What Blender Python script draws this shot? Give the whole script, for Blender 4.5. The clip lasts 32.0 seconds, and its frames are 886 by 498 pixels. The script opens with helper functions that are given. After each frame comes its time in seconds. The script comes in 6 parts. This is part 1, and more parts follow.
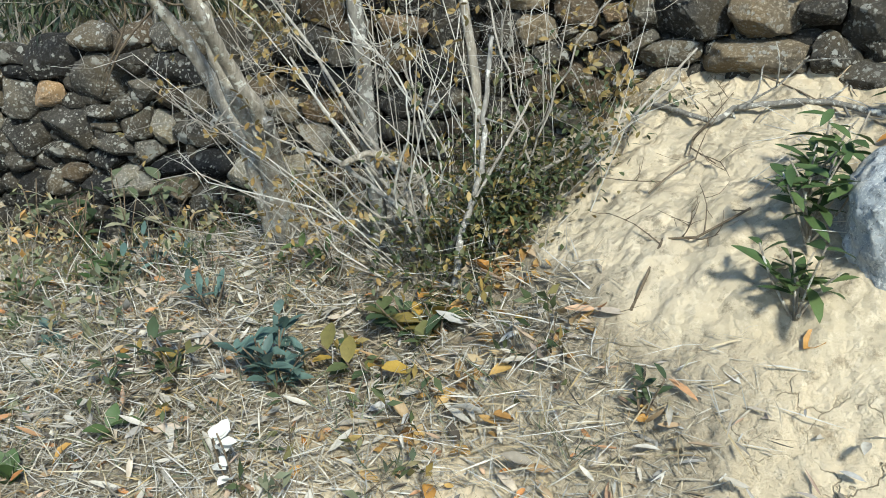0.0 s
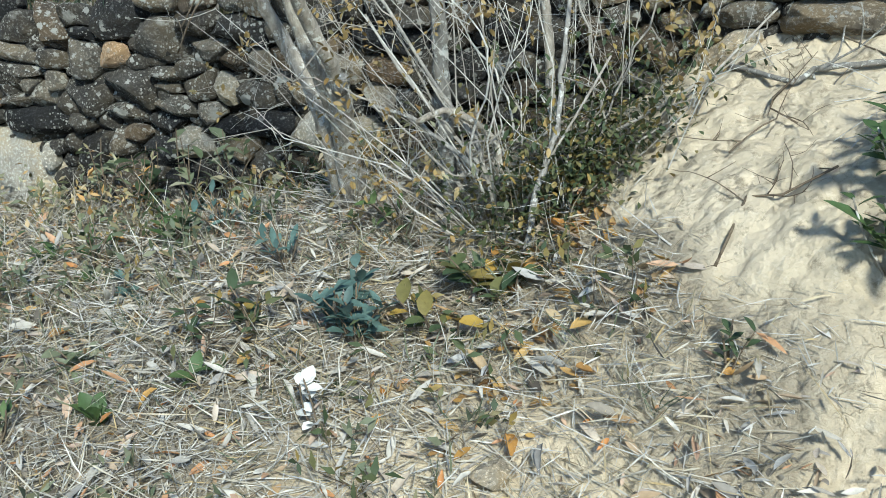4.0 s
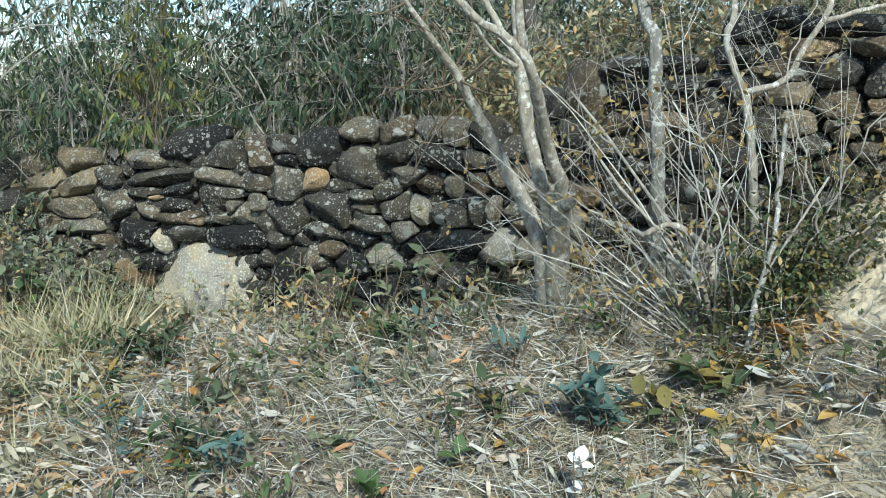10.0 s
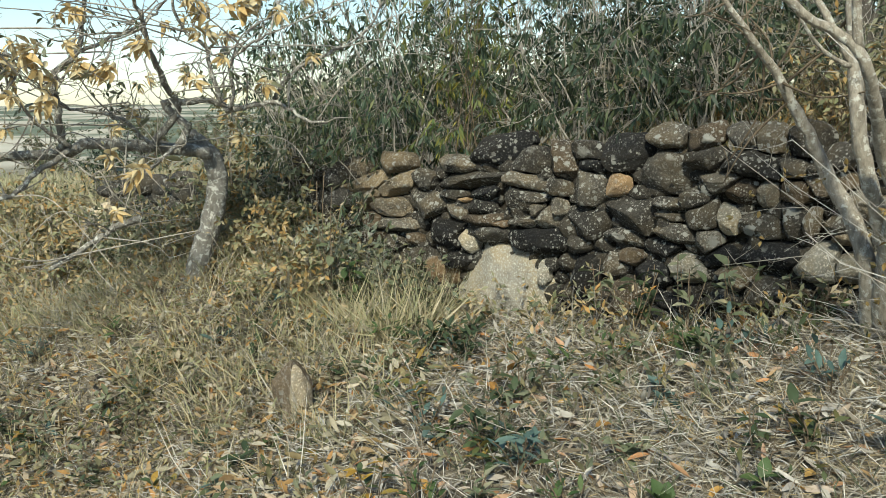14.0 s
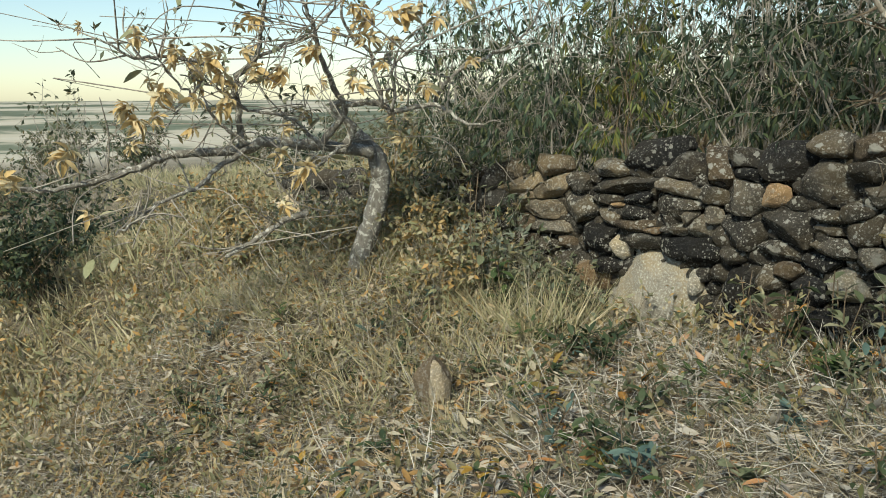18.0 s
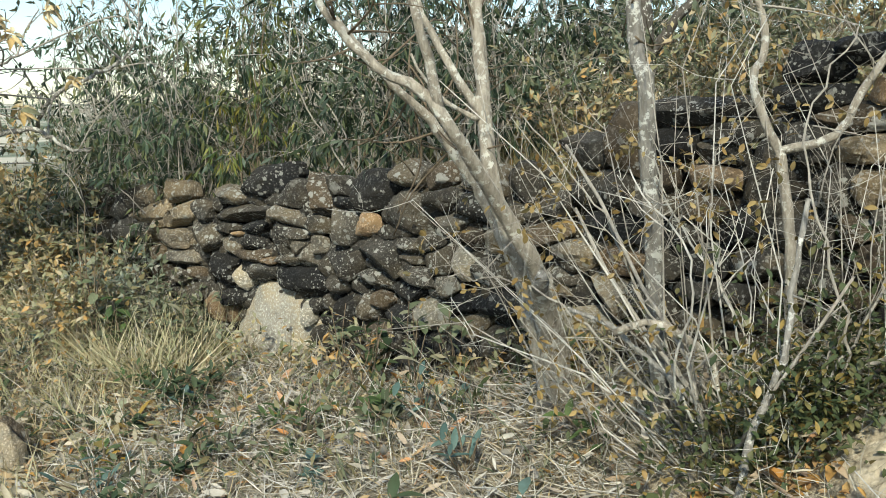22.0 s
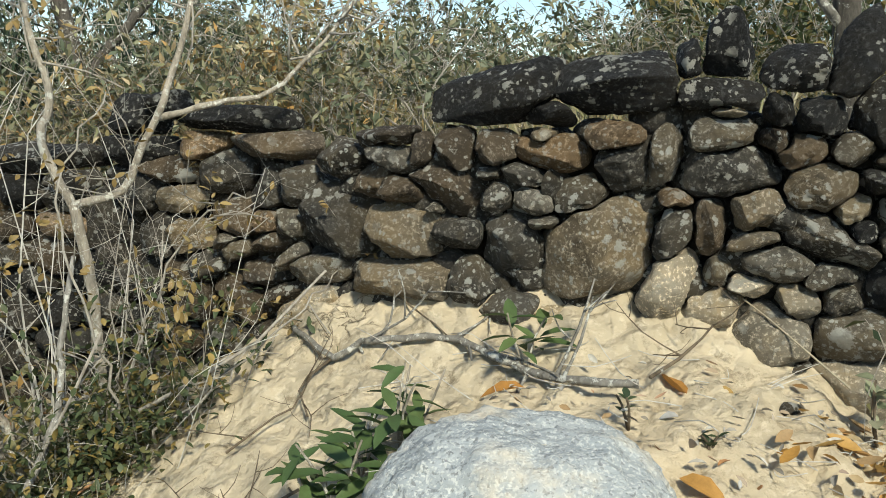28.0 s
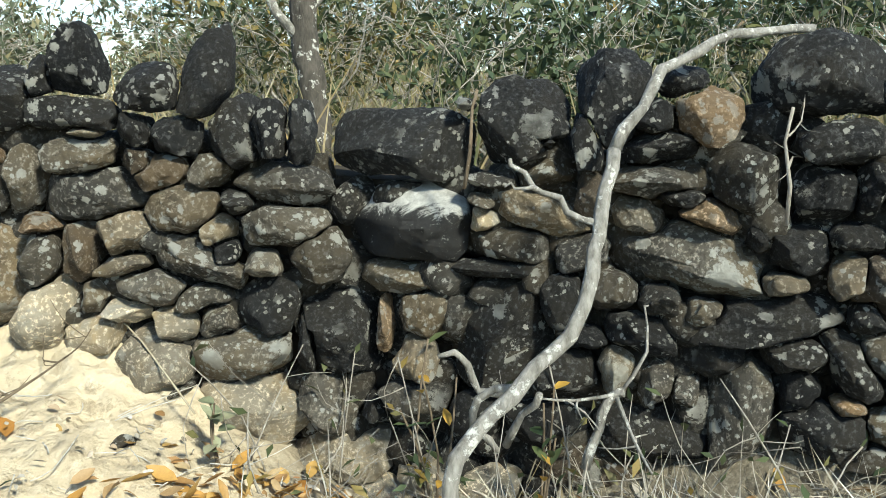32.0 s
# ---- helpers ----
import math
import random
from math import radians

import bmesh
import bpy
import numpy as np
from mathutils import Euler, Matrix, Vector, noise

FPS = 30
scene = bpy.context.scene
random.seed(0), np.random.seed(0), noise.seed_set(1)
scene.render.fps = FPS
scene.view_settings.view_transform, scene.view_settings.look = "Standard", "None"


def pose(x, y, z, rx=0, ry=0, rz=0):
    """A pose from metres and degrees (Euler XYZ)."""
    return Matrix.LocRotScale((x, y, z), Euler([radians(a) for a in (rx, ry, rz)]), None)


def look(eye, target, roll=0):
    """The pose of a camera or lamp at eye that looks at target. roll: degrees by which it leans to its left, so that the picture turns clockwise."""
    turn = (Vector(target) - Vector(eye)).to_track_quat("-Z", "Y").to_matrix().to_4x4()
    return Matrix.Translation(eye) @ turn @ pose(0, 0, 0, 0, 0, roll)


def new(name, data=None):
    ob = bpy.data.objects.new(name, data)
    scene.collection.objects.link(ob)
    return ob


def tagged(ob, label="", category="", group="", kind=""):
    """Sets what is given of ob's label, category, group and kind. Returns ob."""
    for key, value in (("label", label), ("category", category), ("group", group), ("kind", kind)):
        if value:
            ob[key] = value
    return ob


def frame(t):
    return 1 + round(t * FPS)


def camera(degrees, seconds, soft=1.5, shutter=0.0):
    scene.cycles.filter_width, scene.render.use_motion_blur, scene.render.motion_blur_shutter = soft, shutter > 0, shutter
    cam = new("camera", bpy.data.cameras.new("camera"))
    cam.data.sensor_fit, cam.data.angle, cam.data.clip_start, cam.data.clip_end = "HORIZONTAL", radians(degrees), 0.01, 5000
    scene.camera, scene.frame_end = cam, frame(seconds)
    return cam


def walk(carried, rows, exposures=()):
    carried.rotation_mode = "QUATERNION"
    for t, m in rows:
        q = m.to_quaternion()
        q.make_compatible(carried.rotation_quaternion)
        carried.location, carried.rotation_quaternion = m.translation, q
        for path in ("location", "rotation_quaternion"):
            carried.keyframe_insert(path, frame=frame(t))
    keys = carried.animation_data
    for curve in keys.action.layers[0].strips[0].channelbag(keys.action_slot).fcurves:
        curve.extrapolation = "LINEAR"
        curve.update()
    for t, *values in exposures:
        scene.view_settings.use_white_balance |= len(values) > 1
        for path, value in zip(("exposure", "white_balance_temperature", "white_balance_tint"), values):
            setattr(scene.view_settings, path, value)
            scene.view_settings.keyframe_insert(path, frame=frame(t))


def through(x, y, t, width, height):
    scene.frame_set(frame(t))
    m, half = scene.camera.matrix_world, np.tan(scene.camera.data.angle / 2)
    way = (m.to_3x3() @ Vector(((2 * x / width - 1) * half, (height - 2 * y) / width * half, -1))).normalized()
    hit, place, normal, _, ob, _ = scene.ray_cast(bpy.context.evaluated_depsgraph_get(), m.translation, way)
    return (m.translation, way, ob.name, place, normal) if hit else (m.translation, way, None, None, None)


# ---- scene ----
cam = camera(54.5, 32.0, soft=0.55)


# seconds, eye x, y, z, then yaw to the right of +y, pitch and lean in degrees
PATH = [
    (0, 0.615, 0.310, 1.583, 4.13, -18.12, -0.44),
    (0.5, 0.603, 0.297, 1.584, 3.67, -20.00, -0.36),
    (1, 0.606, 0.289, 1.574, 3.51, -21.46, -0.04),
    (1.5, 0.603, 0.288, 1.570, 3.46, -21.42, 0.10),
    (2, 0.595, 0.293, 1.563, 3.26, -21.17, 0.06),
    (2.5, 0.587, 0.297, 1.556, 3.02, -20.91, 0.06),
    (3, 0.582, 0.302, 1.556, 2.60, -20.76, -0.28),
    (3.5, 0.530, 0.309, 1.547, 2.63, -20.36, -0.18),
    (5.5, 0.369, 0.038, 1.491, 0.30, -16.17, 0.14),
    (6, 0.306, -0.012, 1.503, -0.03, -15.60, 0.14),
    (6.5, 0.186, -0.010, 1.501, 0.11, -15.15, 0.31),
    (7, 0.080, -0.008, 1.506, -0.47, -14.66, 0.13),
    (7.5, 0.061, -0.009, 1.500, -0.79, -13.92, 0.11),
    (8, 0.068, -0.006, 1.503, -1.02, -13.13, 0.00),
    (8.5, 0.054, -0.006, 1.501, -1.21, -12.18, 0.05),
    (9, -0.005, -0.001, 1.499, -1.23, -11.30, 0.13),
    (9.5, -0.044, 0.000, 1.496, -1.54, -10.35, 0.08),
    (10, -0.053, 0.002, 1.496, -1.76, -10.33, 0.07),
    (10.5, -0.035, -0.005, 1.497, -1.53, -10.40, -0.16),
    (11, -0.031, -0.015, 1.495, -1.65, -10.30, -0.10),
    (11.5, -0.030, -0.017, 1.496, -3.28, -10.34, -0.05),
    (12, -0.036, -0.015, 1.498, -6.14, -10.33, -0.18),
    (12.5, -0.057, -0.019, 1.496, -10.05, -10.15, -0.30),
    (13, -0.075, -0.015, 1.489, -13.62, -9.90, -0.40),
    (13.5, -0.082, -0.018, 1.489, -17.75, -9.82, -0.48),
    (14, -0.078, -0.019, 1.487, -21.45, -9.72, -0.63),
    (14.5, -0.088, -0.018, 1.478, -25.53, -9.58, -0.51),
    (15, -0.080, -0.022, 1.464, -29.29, -9.33, -0.54),
    (15.5, -0.083, -0.007, 1.486, -33.12, -9.70, -0.69),
    (17.5, -0.015, -0.015, 1.536, -33.63, -10.26, -0.35),
    (18, 0.127, 0.032, 1.526, -33.99, -9.89, -0.37),
    (18.5, 0.274, 0.101, 1.527, -33.15, -9.68, -0.38),
    (19, 0.339, 0.219, 1.534, -31.46, -9.93, -0.32),
    (19.5, 0.367, 0.391, 1.542, -29.15, -9.96, -0.39),
    (20, 0.406, 0.456, 1.574, -27.48, -9.76, -0.59),
    (20.5, 0.459, 0.493, 1.587, -25.68, -9.76, -0.60),
    (21, 0.556, 0.541, 1.591, -23.59, -9.82, -0.47),
    (21.5, 0.673, 0.566, 1.604, -21.59, -9.79, -0.41),
    (22, 0.775, 0.605, 1.623, -18.98, -9.68, -0.29),
    (22.5, 0.844, 0.690, 1.623, -17.55, -9.87, -0.22),
    (23, 0.919, 0.810, 1.644, -14.56, -10.07, -0.39),
    (23.5, 0.976, 0.850, 1.651, -12.93, -9.93, -0.39),
    (24, 1.021, 0.851, 1.655, -11.25, -9.78, -0.20),
    (24.5, 1.049, 0.792, 1.662, -9.22, -9.61, -0.05),
    (26.5, 1.267, 0.796, 1.695, 1.60, -9.21, 0.72),
    (27, 1.354, 0.763, 1.717, 3.27, -8.87, 0.71),
    (27.5, 1.435, 0.692, 1.733, 5.69, -8.77, 0.89),
    (28, 1.517, 0.638, 1.742, 7.92, -8.80, 0.97),
    (28.5, 1.620, 0.608, 1.742, 9.99, -8.80, 1.02),
    (29, 1.766, 0.596, 1.762, 12.09, -9.03, 0.95),
    (29.5, 1.876, 0.576, 1.768, 13.88, -8.85, 1.02),
    (30, 1.960, 0.530, 1.777, 15.78, -8.98, 1.08),
    (30.5, 2.043, 0.464, 1.794, 17.92, -9.09, 1.09),
    (31, 2.130, 0.448, 1.797, 20.10, -9.18, 1.15),
    (31.5, 2.240, 0.483, 1.827, 21.88, -9.90, 0.99),
    (32, 2.338, 0.484, 1.831, 24.00, -9.58, 1.03),
]


def aim(x, y, z, yaw, pitch, lean):
    a, b = radians(yaw), radians(pitch)
    eye = Vector((x, y, z))
    return look(eye, eye + Vector((math.sin(a) * math.cos(b), math.cos(a) * math.cos(b), math.sin(b))), lean)


# seconds, stops, kelvin, tint
EXPOSURES = [(0, 1.0, 5700, 2), (3, 1.03, 5450, 1), (6, 0.88, 5300, 0), (10, 1.0, 5380, -2), (13, 0.8, 6000, 0), (18, 0.5, 6400, 1), (20, 0.74, 6300, 1), (24, 0.96, 6000, 2), (28, 0.78, 6250, 2), (29, 0.85, 6300, 2), (30, 1.02, 6300, 1), (31, 1.12, 6100, 0), (32, 1.33, 5950, -1)]
walk(cam, [(row[0], aim(*row[1:])) for row in PATH], EXPOSURES)

# ---- sky, sun and exposure ----
world = bpy.data.worlds.new("sky")
scene.world = world
world.use_nodes = True
wt = world.node_tree
sky = wt.nodes.new("ShaderNodeTexSky")
sky.sky_type = "NISHITA"
sky.sun_disc = False
SUN_UP, SUN_TURN = 42, 170
sky.sun_elevation, sky.sun_rotation = radians(SUN_UP), radians(SUN_TURN)
sky.dust_density, sky.air_density = 0.4, 1.0
wt.links.new(sky.outputs[0], wt.nodes["Background"].inputs[0])
wt.nodes["Background"].inputs[1].default_value = 0.10
sun = new("sun", bpy.data.lights.new("sun", "SUN"))
sun.data.energy, sun.data.angle, sun.data.color = 3.9, radians(7), (1.0, 0.90, 0.74)
sun_way = Vector((math.sin(radians(SUN_TURN)) * math.cos(radians(SUN_UP)), math.cos(radians(SUN_TURN)) * math.cos(radians(SUN_UP)), math.sin(radians(SUN_UP))))
sun.matrix_world = look(sun_way * 20, (0, 0, 0))

# ---- materials ----


def shader(name, rough=0.85, spec=0.2):
    m = bpy.data.materials.new(name)
    m.use_nodes = True
    t = m.node_tree
    b = t.nodes["Principled BSDF"]
    b.inputs["Roughness"].default_value = rough
    b.inputs["Specular IOR Level"].default_value = spec
    return m, t, b


def place_vector(t, jitter=0.0):
    g = t.nodes.new("ShaderNodeNewGeometry").outputs["Position"]
    if not jitter:
        return g
    info = t.nodes.new("ShaderNodeObjectInfo")
    mul = t.nodes.new("ShaderNodeVectorMath")
    mul.operation = "MULTIPLY_ADD"
    t.links.new(info.outputs["Random"], mul.inputs[0])
    mul.inputs[1].default_value = (jitter, jitter * 0.7, jitter * 1.3)
    t.links.new(g, mul.inputs[2])
    return mul.outputs[0]


def grain(t, vec, scale, detail=5, rough=0.6, distort=0.0):
    n = t.nodes.new("ShaderNodeTexNoise")
    n.inputs["Scale"].default_value, n.inputs["Detail"].default_value = scale, detail
    n.inputs["Roughness"].default_value, n.inputs["Distortion"].default_value = rough, distort
    if vec is not None:
        t.links.new(vec, n.inputs["Vector"])
    return n.outputs["Fac"]


def ramp(t, fac, *stops):
    r = t.nodes.new("ShaderNodeValToRGB")
    e = r.color_ramp.elements
    while len(e) < len(stops):
        e.new(0.5)
    for el, (p, c) in zip(e, stops):
        el.position, el.color = p, (*c, 1) if len(c) == 3 else c
    t.links.new(fac, r.inputs[0])
    return r.outputs[0]


def mixed(t, fac, a, b, mode="MIX"):
    m = t.nodes.new("ShaderNodeMix")
    m.data_type, m.blend_type = "RGBA", mode
    for s, v in ((m.inputs[0], fac), (m.inputs[6], a), (m.inputs[7], b)):
        if isinstance(v, (int, float)):
            s.default_value = v
        elif isinstance(v, tuple):
            s.default_value = (*v, 1)
        else:
            t.links.new(v, s)
    return m.outputs[2]


def relief(t, b, height, strength=0.5, distance=0.01):
    n = t.nodes.new("ShaderNodeBump")
    n.inputs["Strength"].default_value, n.inputs["Distance"].default_value = strength, distance
    t.links.new(height, n.inputs["Height"])
    t.links.new(n.outputs[0], b.inputs["Normal"])


def band(t, fac, lo, hi):
    r = t.nodes.new("ShaderNodeMapRange")
    r.inputs["From Min"].default_value, r.inputs["From Max"].default_value = lo, hi
    t.links.new(fac, r.inputs["Value"])
    return r.outputs[0]


def product(t, a, b, op="MULTIPLY"):
    n = t.nodes.new("ShaderNodeMath")
    n.operation = op
    for s, v in zip(n.inputs, (a, b)):
        if isinstance(v, (int, float)):
            s.default_value = v
        else:
            t.links.new(v, s)
    return n.outputs[0]


def lichen_spots(t, vec, scale, share):
    """Ragged round crusts: some cells of a cell pattern, each with its own radius."""
    wob = t.nodes.new("ShaderNodeVectorMath")
    wob.operation = "MULTIPLY_ADD"
    nz = t.nodes.new("ShaderNodeTexNoise")
    nz.inputs["Scale"].default_value, nz.inputs["Detail"].default_value, nz.inputs["Roughness"].default_value = scale * 1.4, 7, 0.78
    t.links.new(vec, nz.inputs["Vector"])
    t.links.new(nz.outputs["Color"], wob.inputs[0])
    wob.inputs[1].default_value = (1.5 / scale, 1.5 / scale, 1.5 / scale)
    t.links.new(vec, wob.inputs[2])
    cell = t.nodes.new("ShaderNodeTexVoronoi")
    cell.inputs["Scale"].default_value = scale
    t.links.new(wob.outputs[0], cell.inputs["Vector"])
    sep = t.nodes.new("ShaderNodeSeparateColor")
    t.links.new(cell.outputs["Color"], sep.inputs[0])
    size = t.nodes.new("ShaderNodeMapRange")
    for key, value in (("From Min", 1 - share), ("From Max", 1.0), ("To Min", 0.10), ("To Max", 0.55)):
        size.inputs[key].default_value = value
    t.links.new(sep.outputs[0], size.inputs["Value"])
    keep = band(t, sep.outputs[0], 1 - share, 1 - share + 0.01)
    return product(t, band(t, product(t, size.outputs[0], cell.outputs["Distance"], "SUBTRACT"), 0.0, 0.05), keep)


def stone_material(name, dark, light, lichen, patch, rust=0.0, lichen_colour=(0.52, 0.51, 0.45)):
    """Weathered field stone: two-tone body, brown and black patches, fine speckle, crusts of pale lichen."""
    m, t, b = shader(name, 0.86, 0.25)
    v = place_vector(t, 9.0)
    body = mixed(t, band(t, grain(t, v, 5, 6, 0.65), 0.3, 0.7), dark, light)
    warm = (light[0] * 1.2, light[1] * 1.03, light[2] * 0.74)
    body = mixed(t, product(t, band(t, grain(t, v, 4.2, 6, 0.65, 0.6), 0.44 - 0.06 * rust, 0.60), 0.65), body, warm)
    body = mixed(t, product(t, band(t, grain(t, v, 3.1, 7, 0.7, 0.4), 0.54, 0.66), 0.75), body, tuple(x * 0.55 for x in dark))
    speck = grain(t, v, 95, 4, 0.7)
    body = mixed(t, band(t, speck, 0.52, 0.66), body, tuple(min(1, x * 1.9 + 0.02) for x in light))
    pit = band(t, grain(t, v, 44, 6, 0.75), 0.40, 0.30)
    body = mixed(t, product(t, pit, 0.7), body, tuple(x * 0.5 for x in dark))
    info = t.nodes.new("ShaderNodeObjectInfo").outputs["Random"]
    tone = t.nodes.new("ShaderNodeMapRange")
    tone.inputs["To Min"].default_value, tone.inputs["To Max"].default_value = 0.65, 1.3
    t.links.new(info, tone.inputs["Value"])
    hsv = t.nodes.new("ShaderNodeHueSaturation")
    t.links.new(body, hsv.inputs["Color"])
    t.links.new(tone.outputs[0], hsv.inputs["Value"])
    some = band(t, grain(t, v, 4.5, 4, 0.6), patch - 0.20, patch - 0.06)
    crust = product(t, lichen_spots(t, v, 34, 0.42), some)
    crust = product(t, crust, product(t, lichen_spots(t, v, 14, 0.10), some), "MAXIMUM")
    dots = product(t, lichen_spots(t, v, 85, 0.42), band(t, grain(t, v, 9, 4, 0.6), patch - 0.22, patch - 0.08))
    tint = mixed(t, grain(t, v, 60, 4), tuple(x * 0.6 for x in lichen_colour), lichen_colour)
    amount = product(t, product(t, crust, dots, "MAXIMUM"), lichen)
    t.links.new(mixed(t, amount, hsv.outputs[0], tint), b.inputs["Base Color"])
    h = mixed(t, 0.5, grain(t, v, 24, 8, 0.75), grain(t, v, 70, 8, 0.8))
    relief(t, b, h, 1.0, 0.045)
    return m


STONE = {
    "d": stone_material("dark_stone", (0.018, 0.0172, 0.0155), (0.085, 0.078, 0.065), 0.9, 0.61),
    "b": stone_material("brown_stone", (0.028, 0.0228, 0.0168), (0.122, 0.099, 0.072), 0.9, 0.60, rust=1),
    "g": stone_material("lichen_stone", (0.035, 0.032, 0.027), (0.15, 0.135, 0.108), 0.95, 0.53),
    "p": stone_material("pale_lichen_stone", (0.075, 0.068, 0.056), (0.24, 0.215, 0.17), 0.85, 0.545, lichen_colour=(0.50, 0.48, 0.40)),
    # near-black: shade on the right end and cap stones is put into this colour
    "k": stone_material("black_shaded_stone", (0.007, 0.0072, 0.0075), (0.026, 0.0255, 0.0245), 0.8, 0.64),
    "t": stone_material("ochre_stone", (0.10, 0.07, 0.038), (0.30, 0.22, 0.14), 0.5, 0.57, rust=1),
    "P": stone_material("earthy_stone", (0.28, 0.245, 0.185), (0.52, 0.45, 0.335), 0.5, 0.59),
    "q": stone_material("light_grey_stone", (0.16, 0.15, 0.122), (0.36, 0.335, 0.275), 0.5, 0.58),
    "W": stone_material("bleached_stone", (0.37, 0.335, 0.265), (0.58, 0.53, 0.435), 0.4, 0.56, lichen_colour=(0.62, 0.60, 0.53)),
    # earth brown by the bank; at the left end its lightness paints in sunlight
    "m": stone_material("earth_brown_sunlit_stone", (0.08, 0.068, 0.050), (0.26, 0.22, 0.16), 0.8, 0.585, rust=1),
    "u": stone_material("upright_stone", (0.14, 0.115, 0.085), (0.30, 0.25, 0.19), 0.6, 0.60, rust=1),
}
# standing stones: their shadowed side is painted with the same near-black
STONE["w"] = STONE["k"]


def granite():
    """Pale grey boulder: fine crystals, faint clouding, a few dusty patches."""
    m, t, b = shader("grey_granite", 0.9, 0.2)
    v = place_vector(t)
    body = mixed(t, band(t, grain(t, v, 7, 5, 0.6), 0.35, 0.65), (0.27, 0.295, 0.305), (0.39, 0.41, 0.41))
    body = mixed(t, band(t, grain(t, v, 150, 3, 0.6), 0.52, 0.60), body, (0.50, 0.51, 0.49))
    body = mixed(t, band(t, grain(t, v, 110, 3, 0.6), 0.42, 0.36), body, (0.22, 0.23, 0.235))
    body = mixed(t, product(t, band(t, grain(t, v, 4, 7, 0.7), 0.52, 0.66), 0.8), body, (0.60, 0.53, 0.41))
    t.links.new(body, b.inputs["Base Color"])
    relief(t, b, mixed(t, 0.5, grain(t, v, 30, 8, 0.75), grain(t, v, 110, 5, 0.7)), 0.8, 0.02)
    return m


def white_crust_stone():
    """Dark stone whose upper face carries a thick white lichen crust."""
    m, t, b = shader("white_crusted_stone", 0.9, 0.2)
    v = place_vector(t, 3.0)
    body = mixed(t, band(t, grain(t, v, 6, 6), 0.3, 0.7), (0.016, 0.016, 0.017), (0.055, 0.053, 0.05))
    body = mixed(t, band(t, grain(t, v, 50, 8, 0.85), 0.60, 0.64), body, (0.36, 0.36, 0.33))
    tc = t.nodes.new("ShaderNodeTexCoord")
    sep = t.nodes.new("ShaderNodeSeparateXYZ")
    t.links.new(tc.outputs["Generated"], sep.inputs[0])
    add = t.nodes.new("ShaderNodeMath")
    add.operation = "MULTIPLY_ADD"
    add.inputs[1].default_value = 1.1
    t.links.new(grain(t, v, 9, 15, 0.86, 0.6), add.inputs[0])
    t.links.new(sep.outputs["Z"], add.inputs[2])
    t.links.new(mixed(t, band(t, add.outputs[0], 1.17, 1.24), body, mixed(t, band(t, grain(t, v, 45, 8, 0.8), 0.35, 0.6), (0.42, 0.41, 0.37), (0.72, 0.71, 0.66))), b.inputs["Base Color"])
    relief(t, b, mixed(t, 0.5, grain(t, v, 24, 8, 0.75), grain(t, v, 70, 8, 0.8)), 1.0, 0.045)
    return m


STONE["L"] = white_crust_stone()


